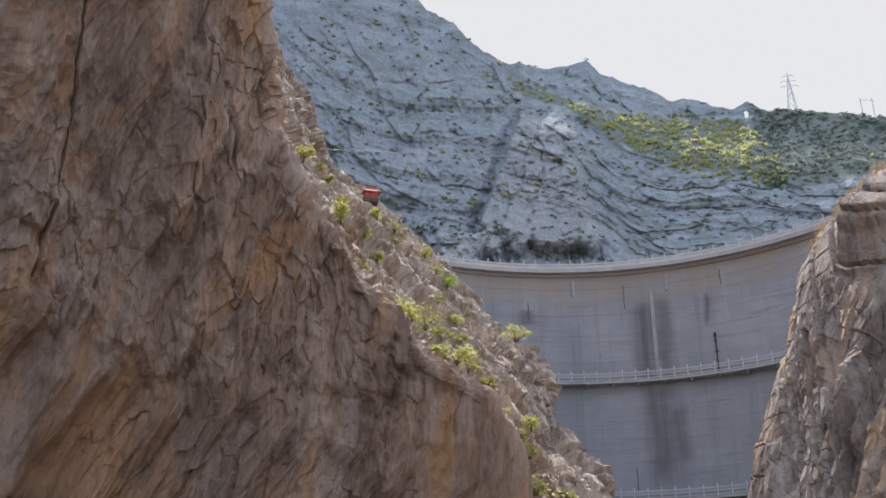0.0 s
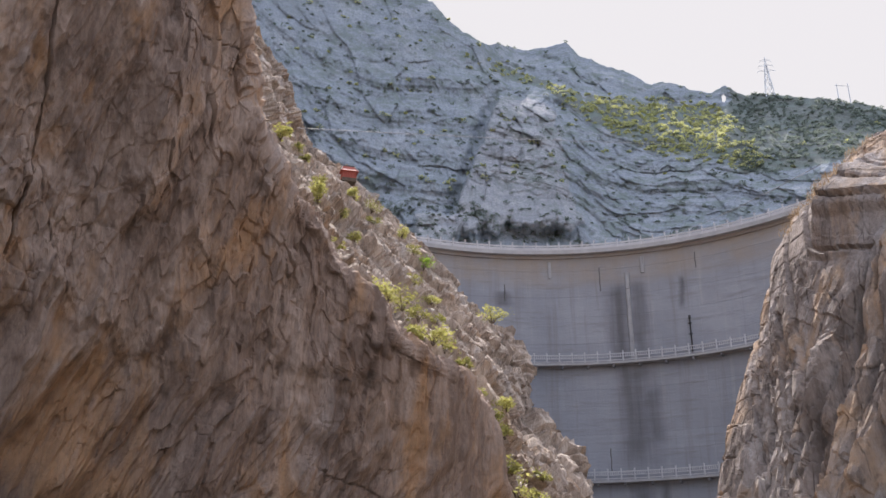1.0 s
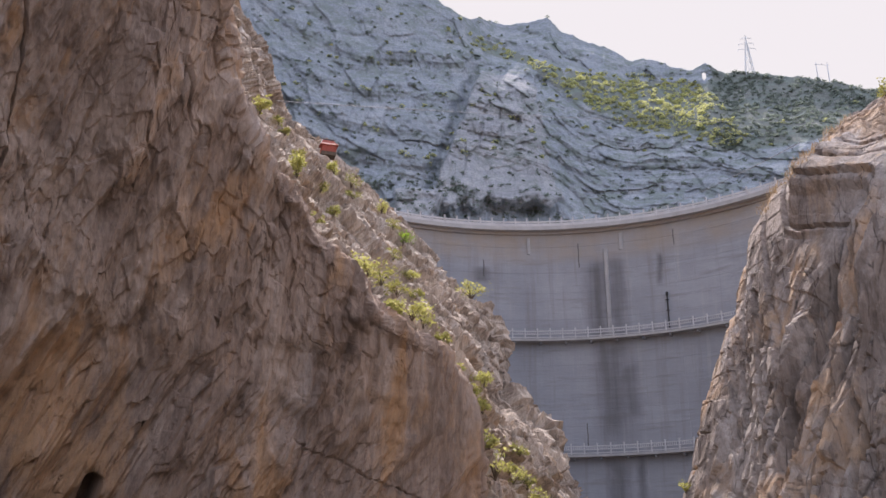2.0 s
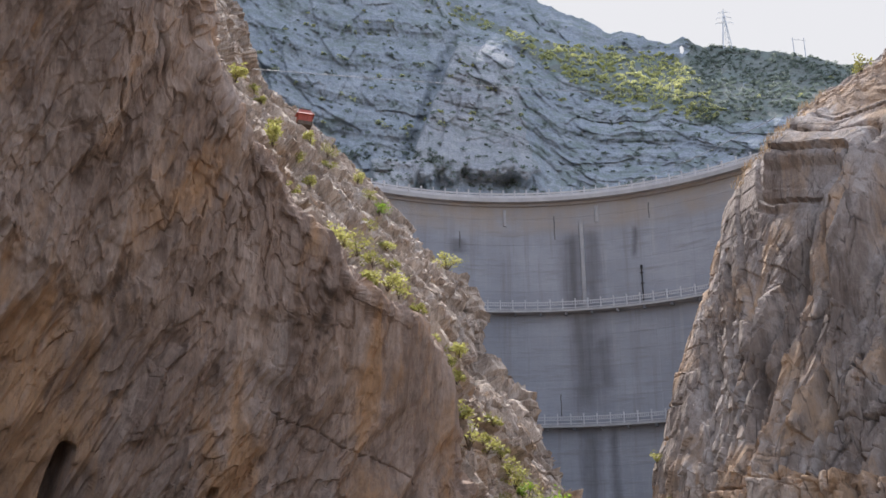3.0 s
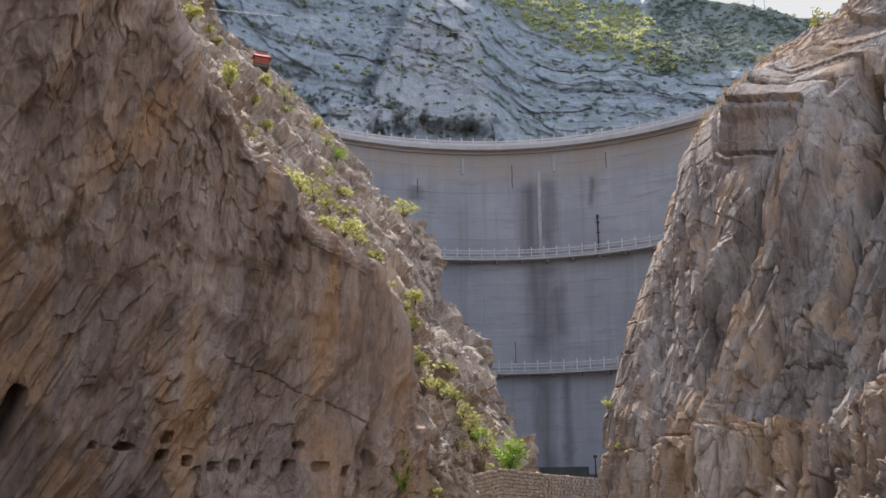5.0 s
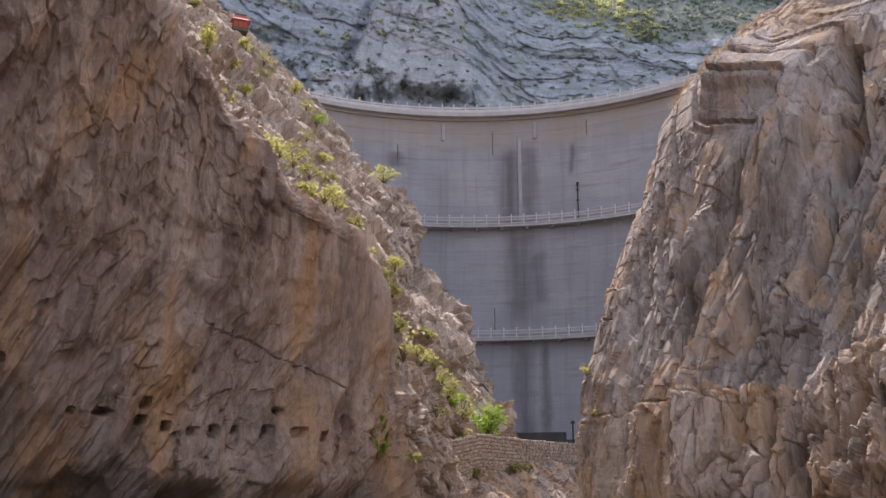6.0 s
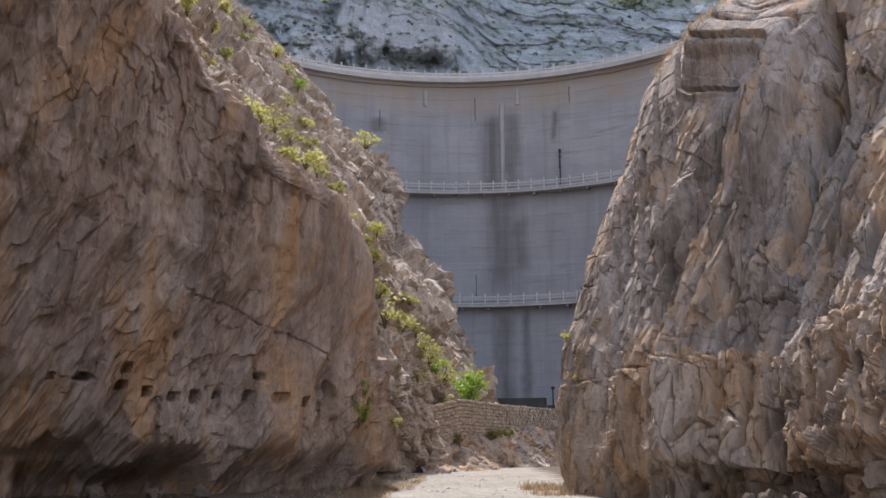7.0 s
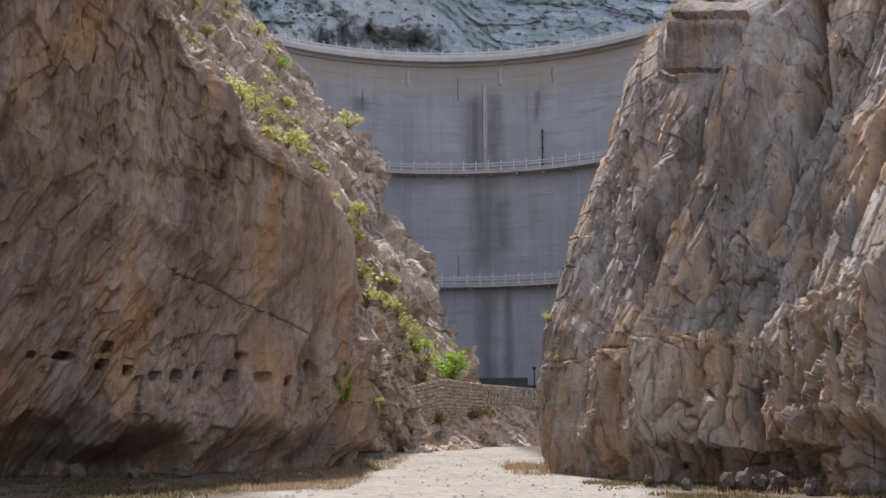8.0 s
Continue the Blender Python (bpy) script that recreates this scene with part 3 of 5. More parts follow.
def build_right_wall():
    el = np.concatenate([np.linspace(-4, 31, 440), np.linspace(31.3, 40, 18)])
    e = np.interp(el, RIGHT_EDGE[:, 0], RIGHT_EDGE[:, 1])
    de = 48 + 6 * np.clip(el, 0, 40) / 28
    one = np.ones_like(el)
    hi = np.clip(el, 0, 40) / 30
    stations = [(e + 9, 95 * one), (e + 2.0, 66 * one), (e + 0.4, de + 3), (e, de), (e + 1.3, de - 3.2), (e + 4.5, de - 9 + 3 * hi), (e + 10, de - 13 + 4 * hi), (e + 23, de - 20 + 5 * hi), (e + 55, 24 + 8 * hi), (np.maximum(e + 100, 120), 30 * one), (np.maximum(e + 120, 155), 70 * one)]
    g = wall_grid(el, stations, [8, 20, 36, 40, 90, 110, 135, 30, 10, 6])
    nrm = grid_normals(g)
    p = g.reshape(-1, 3)
    x, y, z = p.T
    A, E = bearing(p)
    edge = A - np.interp(E, RIGHT_EDGE[:, 0], RIGHT_EDGE[:, 1])
    low = 1 - smooth(4.5, 7.0, E - 0.16 * (A - 12))
    # the slabs lean over to the right above the long ledge, and stand upright below it and near the edge
    lean = 0.16 + 0.27 * (1 - low) * smooth(1.0, 6.0, edge)
    S = A - lean * (E - 7) + 0.25 * fbm(p * 0.08, 2, 105)
    q = np.stack([x - lean * (z - 6), y, z], 1)
    b3, j3 = blocks(q * [2.6, 2.6, 0.7], 141, 1.2, 0.15, 110)
    b5, j5 = blocks(np.stack([q[:, 0] * 0.75, q[:, 1] * 0.75, (z - 0.14 * x) * 0.42], 1), 151, 0.7, 0.3, 80)
    b6, j6 = blocks(np.stack([q[:, 0] * 1.9, q[:, 1] * 1.9, (z - 0.14 * x) * 1.1], 1), 153, 0.7, 0.25, 80)
    beds = np.mod((z - 0.14 * x + 0.5 * fbm(p * 0.15, 3, 143)) * 0.75, 1.0)
    calm = 0.2 + 0.8 * smooth(0.3, 3.0, edge)
    rough = smooth(-0.35, 0.2, vnoise(p * [0.14, 0.14, 0.09], 163))
    rel = calm * (0.7 * fbm(p * [0.06, 0.06, 0.04], 2, 102) - 0.7 + 1.1 * slabs(S, E, 0.36, 0.012, 601, 0.2)) - 0.25
    rel += (0.2 + 0.8 * calm) * (0.62 * slabs(S, E - 0.12 * A, 0.95, 0.09, 613, 0.35) + 0.27 * slabs(S, E - 0.12 * A, 2.4, 0.5, 621) * (0.3 + 0.7 * rough))
    rel += 0.10 * b3 * rough + (0.3 + 0.7 * calm) * low * (0.22 * b5 + 0.09 * b6 - 0.28 * (1 - smooth(0, 0.06, j5)) * smooth(-0.15, 0.2, vnoise(p * 0.3, 155)))
    rel += 0.04 * low * beds - 0.10 * (1 - low) * (1 - smooth(0.02, 0.08, beds)) * smooth(-0.1, 0.2, vnoise(p * 0.2, 146)) + 0.04 * fbm(q * [2.4, 2.4, 1.2], 3, 152)
    wig = 0.3 * fbm(p * 0.16, 2, 158)
    # slab crests that catch the sun: a flake facing up and to the left, then the slab falls away slowly
    for line, w, h in (([(19.7, 22.2), (18.8, 20.33), (18.0, 19.0), (17.25, 17.1)], 2.4, 1.4), ([(15.9, 24.3), (14.8, 23.2), (13.8, 22.0)], 1.8, 1.0), ([(12.4, 15.3), (11.6, 12.6)], 1.6, 0.8), ([(16.2, 20.6), (15.2, 18.0)], 1.8, 0.8), ([(22.6, 17.6), (21.2, 14.2)], 1.8, 0.8), ([(17.0, 15.6), (15.6, 11.4)], 1.7, 0.7)):
        off = -along(A + 0.5 * wig, E, line)
        rel += h * np.where(off > 0, np.clip(1 - off / w, 0, 1), np.clip(1 + off / 0.4, 0, 1))
    for line, w, h in (([(15.2, 18.5), (14.15, 17.2), (13.3, 15.5), (12.7, 13.7), (11.8, 12.0), (11.3, 10.4), (10.7, 8.2)], 0.45, 1.5), ([(17.0, 20.2), (16.4, 18.1), (15.7, 16.9), (14.8, 14.1)], 0.3, 1.0), ([(20.8, 20.4), (19.9, 17.8), (19.5, 16.6), (19.0, 14.7), (18.3, 13.2)], 0.4, 1.5),
                       ([(21.8, 24.5), (21.5, 21.2), (20.9, 19.2), (20.2, 17.7)], 0.6, 1.8), ([(22.5, 18.4), (21.2, 16.7), (20.6, 15.5), (20.1, 14.0)], 0.3, 1.0), ([(25.1, 18.6), (24.7, 15.7), (23.8, 13.4), (22.8, 11.3), (22.4, 9.8)], 0.45, 1.4),
                       ([(10.7, 17.5), (10.5, 15.3), (9.9, 12.1), (9.95, 9.5)], 0.22, 0.9), ([(9.4, 17.0), (9.0, 15.4), (8.7, 12.8), (8.2, 9.9)], 0.18, 0.7),
                       ([(19.15, 6.6), (19.3, 4.8), (19.0, 2.6)], 0.35, 0.9), ([(10.9, 5.0), (10.5, 2.4), (10.7, -0.7)], 0.2, 0.8), ([(15.6, 5.5), (15.1, 2.4), (13.6, -1.3)], 0.3, 1.2), ([(16.4, 2.4), (15.6, -1.3)], 0.25, 1.1), ([(17.8, 1.7), (17.0, -1.6)], 0.3, 1.1), ([(12.6, 0.2), (12.0, -1.6)], 0.3, 1.1), ([(6.5, 4.2), (6.2, -1.5)], 0.2, 0.8), ([(18.6, 2.4), (18.2, -1.0)], 0.25, 0.9), ([(17.0, 5.8), (16.5, 2.4)], 0.2, 0.8)):
        rel += crevice(along(A + 0.35 * wig, E, line), w, h)
    rel += groove(along(A + 0.4 * wig, E + 0.4 * wig, [(21.2, 5.3), (20.3, 3.8), (19.5, 2.2)]), 0.6, 4.2) + groove(along(A + 0.4 * wig, E, [(22.1, 5.4), (21.4, 3.8)]), 0.25, 1.2)
    # the long ledge: the rock below it stands forward
    ledge = np.interp(A, [4, 6.5, 8.6, 11.9, 15.1, 18.8, 21.3, 24.4, 40], [4, 4.3, 5.0, 5.5, 6.2, 6.8, 7.5, 7.9, 9]) + 0.3 * wig
    rel += 0.3 * calm * (1 - smooth(0, 0.25, E - ledge)) * smooth(-3.5, 0, E - ledge) - 0.32 * (1 - smooth(0.06, 0.2, np.abs(E - ledge - 0.12))) * smooth(-0.4, 0.3, vnoise(p * 0.3, 159))
    under = (1 - smooth(0.3, 1.9 + 1.0 * vnoise(p * 0.3, 109), z))
    rel = rel - calm * under * (0.3 + 0.9 * np.abs(vnoise(p * [0.5, 0.5, 0.1], 112))) - 1.6 * smooth(20, 22, A) * (1 - smooth(0.3, 1.4, E + 0.4 * wig))
    g = g + nrm * rel.reshape(g.shape[:2])[..., None]
    ob = new("rock_wall_right", grid_mesh("rock_wall_right", g, M_RIGHT, False))
    ob.data.materials.append(M_RIGHT_LOW)
    brown = (low + 0.9 * fbm(p * [0.35, 0.35, 0.2], 5, 171, 0.65)).reshape(g.shape[:2])[:-1, :-1] > 0.35
    ob.data.polygons.foreach_set("material_index", brown.astype(np.int32).reshape(-1))
    tagged(ob, "tan limestone cliff with slanting ribs and sunlit edges", "cliff", kind="structure")
    ROCK_FACES["right"] = g.reshape(-1, 3)


build_right_wall()

RIDGE = np.array([(-75, 36), (-40, 40), (-21.8, 39), (-11.9, 37.5), (-11.3, 36.9), (-9.5, 36.3), (-8.4, 35.3), (-6.2, 34.0), (-4.6, 33.8), (-3, 33.5), (-0.3, 33.7), (0.4, 33), (3.3, 31.9), (5, 31), (6.3, 30.9), (7.4, 30.4), (8.8, 30.05), (9.6, 30.3), (10.8, 29.6), (12.1, 29.4), (14.7, 28.8), (17.3, 28), (18.6, 27.4), (30, 25), (75, 24)])


def build_mountain():
    az = np.concatenate([np.linspace(-70, -26, 60), np.linspace(-25.8, 24, 640), np.linspace(24.5, 70, 50)])
    v = np.linspace(0, 1, 360)
    a, t = np.meshgrid(az, v)
    ridge = np.interp(a, RIDGE[:, 0], RIDGE[:, 1])
    rough = np.stack([a * 0.9, a * 0 + 3.0, a * 0], -1).reshape(-1, 3)
    ridge = ridge + 0.17 * fbm(rough * 1.6, 5, 201, 0.65).reshape(a.shape)
    far = 400 + 12 * smooth(-7.5, -3.5, a)
    el = 15 + (ridge - 15) * t
    d = 300 + (far - 300) * t ** 1.05 + 22 * smooth(-6.5, -4, a) * smooth(-3.2, -0.6, el - ridge)
    p = polar(a, el, d).reshape(-1, 3)
    A, E = a.reshape(-1), el.reshape(-1)
    ae = np.stack([A, E, 0 * A], 1)
    wob = fbm(ae * 0.3, 4, 205)
    jag = fbm(ae * 1.3, 4, 215)
    none = 0 * A.astype(np.int64)
    # left of the gully the beds sag down from the left; right of it they dip away and level out
    gully = A - np.interp(E, [22, 25.3, 27.7, 29.1, 30.9, 34], [-8.2, -7.5, -6.4, -5.9, -5.0, -4.6]) + 0.15 * wob + 0.25 * jag
    fold_l = np.interp(A, [-40, -24, -21, -19, -17, -15, -13, -11, -7], [9, 5.2, 3.5, 2.3, 1.4, 0.75, 0.3, 0.05, 0])
    fold_r = np.interp(A, [-8, -6, -3, -1, 0, 1.6, 3.3, 5, 8.5, 12, 16, 30], [4.9, 4.3, 3.6, 3.0, 2.3, 1.1, 0.35, 0, -0.2, -0.95, -1.5, -3])
    steps_l, steps_r = [10, 21.4, 23.3, 25.1, 27.0, 28.85, 30.8, 32.5, 35.2, 38, 60], [10, 22.0, 23.3, 24.55, 25.8, 27.1, 28.6, 30.0, 32, 34, 60]
    on_right = smooth(-0.1, 0.1, gully)
    bed = np.where(gully < 0, np.interp(E - fold_l + 0.16 * wob, steps_l, range(11)), 20 + np.interp(E - fold_r + 0.16 * wob, steps_r, range(11)))
    crag = on_right * (1 - smooth(0, 2.2, A - np.interp(E, [22, 24.4, 27.5, 29.6, 31.2], [0.0, -1.8, -2.2, -2.6, -3.6]))) * smooth(22.6, 23.8, E + 0.5 * jag) * (1 - smooth(29.9, 31.4, E + 0.3 * jag))
    foot = smooth(-10.9, -10.3, A + 0.3 * wob) * (1 - smooth(-7.9, -7.5, A + 0.4 * jag)) * (1 - smooth(24.1, 24.5, E + 0.5 * jag))
    belt_lo = np.interp(A, [-6, -4.3, -1.7, -0.3, 1.1, 3.5, 5.9, 8.5, 12, 20], [32.6, 31.8, 31.0, 30.1, 28.9, 27.9, 26.8, 26.3, 25.6, 24.6])
    belt_hi = np.interp(A, [-6, -4.6, -2.8, 0.2, 3, 6.2, 9, 12, 20], [33.3, 32.8, 32.2, 31.1, 30.4, 29.9, 29.5, 29.1, 28.0])
    green = smooth(-0.3, 0.5, E - belt_lo) * (1 - smooth(-0.5, 0.1, E - belt_hi)) * smooth(-6, -5, A)
    high = (1 - on_right) * smooth(32.3, 33.2, E - fold_l)

    def ledges(f, seed, lip):
        """Steep-faced beds: each comes forward towards its top edge and falls back to the next ledge; widths and heights differ from bed to bed."""
        v = bed * f + 0.3 * wob
        k = np.floor(v)
        u = v - k
        lift = hashed(k.astype(np.int64), none, none, seed)
        broke = smooth(-0.3, 0.15, fbm(np.stack([A * 0.35 * f + 7 * lift, k * 3.7, 0 * A], 1), 3, seed + 1) + 0.25)
        prof = np.where(u < 1 - lip, u / (1 - lip), (1 - u) / lip) - 0.5
        return prof * (0.35 + 0.65 * broke) * (0.5 + 0.8 * lift)

    b1, j1 = blocks(np.stack([A * 0.55 + 0.15 * E, 0 * A, bed], 1), 221, 0.7)
    b2, j2 = blocks(np.stack([A * 1.5 + 0.2 * E, 0 * A, bed * 2.3], 1), 231, 0.8)
    b3, j3 = blocks(np.stack([A * 4.2, 0 * A, bed * 5.5], 1), 236, 0.8)
    calm = (1 - 0.75 * green) * (1 - 0.45 * high)
    rel = calm * (3.7 * ledges(1.0, 3, 0.5) + 1.0 * ledges(2.9, 5, 0.5) + 0.4 * ledges(7.3, 8, 0.5) + 1.4 * b1 + 0.8 * b2 + 0.35 * b3)
    rel -= calm * (0.6 * (1 - smooth(0, 0.035, j1)) + 0.3 * (1 - smooth(0, 0.05, j2)))
    rel += 13 * crag + 12 * foot + 7 * fbm(p * 0.014, 3, 240) + 0.6 * fbm(p * 0.12, 4, 250) - 4.5 * (1 - smooth(0, 0.7, np.abs(gully + 0.3))) * smooth(23, 25, E) * (1 - smooth(30, 31.5, E))
    # upright cracks in the crag
    for line in ([(-3.5, 30.9), (-3.85, 29.5), (-3.5, 28.5), (-3.8, 27.2)], [(-4.6, 29.0), (-5.0, 26.5)], [(-2.3, 29.6), (-2.6, 27.6)], [(-5.9, 26.8), (-6.2, 25.0)]):
        rel += groove(along(A + 0.25 * jag, E, line), 0.12, 1.6)
    # scrub-grown gully that runs along under the crag, and the near spur beside the cliff
    gap = np.interp(A, [-16, -10.7, -8, -5.7, -3.6, -1.2, 1], [24.3, 24.3, 24.5, 23.7, 23.05, 22.6, 21.5])
    rel -= 2.2 * (1 - smooth(0.1, 0.75, np.abs(E - gap + 0.2 * jag))) * (1 - foot)
    spur = smooth(0, 0.3, np.interp(A, [-26, -21.2, -20.4, -19.1, -18.3, -17.6, -17.0], [35.5, 33.3, 32.8, 31.3, 29.9, 27.5, 10]) - E + 0.15 * jag)
    rel += spur * (26 - rel * 0.6)
    rel += 1.2 * green * fbm(p * 0.3, 3, 270)
    rel = rel * smooth(0, 0.05, 1 - t.reshape(-1))
    d2 = d - rel.reshape(d.shape)
    g = polar(a, el, d2)
    # the natural arch: a hole right through the crest of the ridge
    hole = np.hypot((a - 9.42) / 0.13, (el - 29.55) / 0.2)
    brow = g[-1] * [1.02, 1.02, 1.0] - [0, 0, 9.0]
    back = polar(az, ridge[-1] * 0.5, far[-1] * 1.6)
    back[..., 2] = 60
    full = np.concatenate([g, brow[None], back[None]])
    hole = np.concatenate([hole, np.where(np.abs(az - 9.42) < 0.13, 0, 9)[None]])
    hole[-2] = np.where(np.abs(az - 9.42) < 0.13, 0, 9)
    hole[-3:-2] = 9
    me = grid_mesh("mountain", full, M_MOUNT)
    bm = bmesh.new()
    bm.from_mesh(me)
    bm.faces.ensure_lookup_table()
    cols = len(az)
    gone = [bm.faces[i * (cols - 1) + j] for i, j in zip(*np.where(hole[:-1, :-1] < 1))]          # front, and behind the crest
    bmesh.ops.delete(bm, geom=gone, context="FACES")
    bm.to_mesh(me)
    bm.free()
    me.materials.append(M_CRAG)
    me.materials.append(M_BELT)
    mask = np.zeros((len(full), cols))
    mask[:len(v)] = (np.maximum(np.maximum(crag, foot), 0.8 * spur) * (1 + 0.9 * fbm(ae * 2.4, 4, 219))).reshape(a.shape)
    keep = np.ones((len(full) - 1) * (cols - 1), bool)
    keep[[i * (cols - 1) + j for i, j in zip(*np.where(hole[:-1, :-1] < 1))]] = False
    grown = np.zeros_like(mask)
    grown[:len(v)] = (np.maximum(green, smooth(9, 10.5, A) * smooth(24.8, 25.6, E)) * (1 + 0.9 * fbm(ae * 1.7, 4, 229))).reshape(a.shape)
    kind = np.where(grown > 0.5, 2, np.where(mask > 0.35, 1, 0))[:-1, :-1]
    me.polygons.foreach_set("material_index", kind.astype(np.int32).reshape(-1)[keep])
    ob = new("mountain", me)
    tagged(ob, "grey layered mountainside with scrub behind the dam", "mountain", kind="structure")
    ROCK_FACES["mountain"] = g.reshape(-1, 3)
    ROCK_FACES["ridge"] = g[-1]


build_mountain()

# ---------------- the dam ----------------
CREST_Z, WALK_Z, BASE_Z = 61.5, (42.6, 24.6), 5.0


def dam_face(x, z, out=0.0):
    """A place on the dam's hollow downstream face: across, up, and out from it."""
    k = np.clip((z - BASE_Z) / (CREST_Z - BASE_Z), 0, 1.1)
    radius = 38 + 12 * k
    mid = 148.5 + 4.5 * k - 3.0 * k * k
    ang = np.arcsin(np.clip(x / radius, -0.98, 0.98))
    r = radius - out
    return np.array((r * np.sin(ang), mid - radius + r * np.cos(ang), z))


def strip(bm, xs, low, top, inner, outer):
    """A curved beam along the dam: heights low to top, from inner to outer metres out of the face."""
    rings = []
    for x in xs:
        rings.append([bm.verts.new(Vector((*dam_face(x, low, o)[:2], h))) for o, h in ((inner, low), (outer, low), (outer, top), (inner, top))])
    for a, b in zip(rings, rings[1:]):
        for i in range(4):
            bm.faces.new((a[i], a[(i + 1) % 4], b[(i + 1) % 4], b[i]))
    bm.faces.new(rings[0][::-1]), bm.faces.new(rings[-1])


def build_dam():
    dam = new("arch_dam")
    tagged(dam, "tall grey concrete arch dam with stained face and walkways", "dam")
    core = bmesh.new()
    for lo, hi in zip(np.linspace(0, CREST_Z, 21)[:-1], np.linspace(0, CREST_Z, 21)[1:]):
        strip_core(core, np.linspace(-36, 38, 50), lo, hi)
    bmesh.ops.remove_doubles(core, verts=core.verts[:], dist=0.001)
    part("core", core, M_CONC, dam)
    joints = (-36.0, -24.5, -12.8, 2.4, 17.2, 30.0, 38.0)
    z = 0.0
    rng = random.Random(5)
    while z < CREST_Z - 1.2:
        top = min(z + rng.choice((2.0, 2.6, 3.4, 4.4)), CREST_Z - 0.9)
        for a, b in zip(joints, joints[1:]):
            bm = bmesh.new()
            proud = 0.035 + rng.uniform(0, 0.012)
            panel(bm, np.linspace(a + 0.02, b - 0.02, 8), z + 0.005, top - 0.005, proud)
            part("concrete_panel", bm, M_CONC, dam)
        z = top
    # crest slab with its balustrade
    bm = bmesh.new()
    strip(bm, np.linspace(-37, 39, 70), CREST_Z - 0.65, CREST_Z, -4.0, 1.2)
    part("crest_slab", bm, M_SLAB, dam, "pale concrete crest slab")
    bm = bmesh.new()
    strip(bm, np.linspace(-37, 39, 70), CREST_Z - 1.15, CREST_Z - 0.654, 0.1, 0.35)
    part("corbel", bm, M_CONC, dam)
    rail_run(dam, -36.5, 38.5, CREST_Z, 1.9, 1.05, crest=True)
    for z, lo, hi in ((WALK_Z[0], -13, 34), (WALK_Z[1], -4.5, 22)):
        bm = bmesh.new()
        strip(bm, np.linspace(lo, hi, 40), z - 0.35, z, 0.0, 1.5)
        part("walkway_slab", bm, M_SLAB, dam)
        x = lo + 0.6
        while x < hi:
            bm = bmesh.new()
            strip(bm, (x, x + 0.3), z - 0.75, z - 0.354, 0.1, 1.2)
            part("bracket", bm, M_CONC, dam)
            x += 4.0
        rail_run(dam, lo, hi, z, 2.0, 1.3, crest=False)
    # block along the foot of the face, much darker than the wall
    bm = bmesh.new()
    strip(bm, np.linspace(-12, 12.6, 24), 3.0, 10.4, 0.2, 1.6)
    strip(bm, np.linspace(12.6, 18.0, 6), 3.0, 9.3, 0.2, 1.6)
    part("toe_block", bm, M_TOE, dam, "dark concrete toe block")
    return dam


def strip_core(bm, xs, lo, hi):
    rings = [[bm.verts.new(Vector(dam_face(x, h, o))) for o, h in ((0, lo), (0, hi), (-6, hi), (-6, lo))] for x in xs]
    for a, b in zip(rings, rings[1:]):
        for i in range(4):
            bm.faces.new((a[i], b[i], b[(i + 1) % 4], a[(i + 1) % 4]))


def panel(bm, xs, lo, hi, proud):
    rings = [[bm.verts.new(Vector(dam_face(x, h, o))) for o, h in ((0, lo), (proud, lo + 0.01), (proud, hi - 0.01), (0, hi))] for x in xs]
    for a, b in zip(rings, rings[1:]):
        for i in range(3):
            bm.faces.new((a[i], a[i + 1], b[i + 1], b[i]))
    bm.faces.new(rings[0][::-1]), bm.faces.new(rings[-1])


def rail_run(dam, lo, hi, z, gap, high, crest):
    xs = np.arange(lo + 0.3, hi, gap)
    out = 1.05 if crest else 1.38
    for x in xs:
        c = dam_face(x, z, out)
        bm = bmesh.new()
        box(bm, 0, 0, high / 2 + 0.12, 0.2, 0.2, high + 0.24, None, 0.02)
        box(bm, 0, 0, high + 0.29, 0.26, 0.26, 0.1, None, 0.02)
        bm.transform(Matrix.Translation(c) @ pose(0, 0, 0, 0, 0, -math.degrees(math.asin(x / 50))))
        part("post", bm, M_RAIL, dam)
    for a, b in zip(xs, xs[1:]):
        bm = bmesh.new()
        m = [a + 0.11, (a + b) / 2, b - 0.11]
        if crest:
            strip(bm, m, z + 0.02, z + 0.48, out - 0.06, out + 0.06)
            strip(bm, m, z + 0.66, z + 0.86, out - 0.08, out + 0.08)
        else:
            strip(bm, m, z + high - 0.14, z + high, out - 0.06, out + 0.06)
            strip(bm, m, z + high - 0.62, z + high - 0.52, out - 0.05, out + 0.05)
            strip(bm, m, z + 0.16, z + 0.28, out - 0.05, out + 0.05)
            for f in (0.2, 0.35, 0.5, 0.65, 0.8):
                x = a + f * (b - a)
                strip(bm, (x - 0.05, x + 0.05), z + high - 0.53, z + high - 0.13, out - 0.045, out + 0.045)
        part("rail_panel", bm, M_RAIL, dam)


build_dam()


# ---------------- things on the dam ----------------
def on_rock(face, az, el, reach=0.3, beyond=0.0):
    """The nearest place of a rock face in a direction from the viewpoint."""
    p = ROCK_FACES[face]
    A, E = bearing(p)
    near = np.hypot(A - az, E - el)
    ok = np.where((near < reach) & (np.hypot(p[:, 0], p[:, 1]) > beyond))[0]
    if len(ok) == 0:
        return p[np.argmin(near)]
    d = np.linalg.norm(p[ok], axis=1)
    return p[ok[np.argmin(d)]]


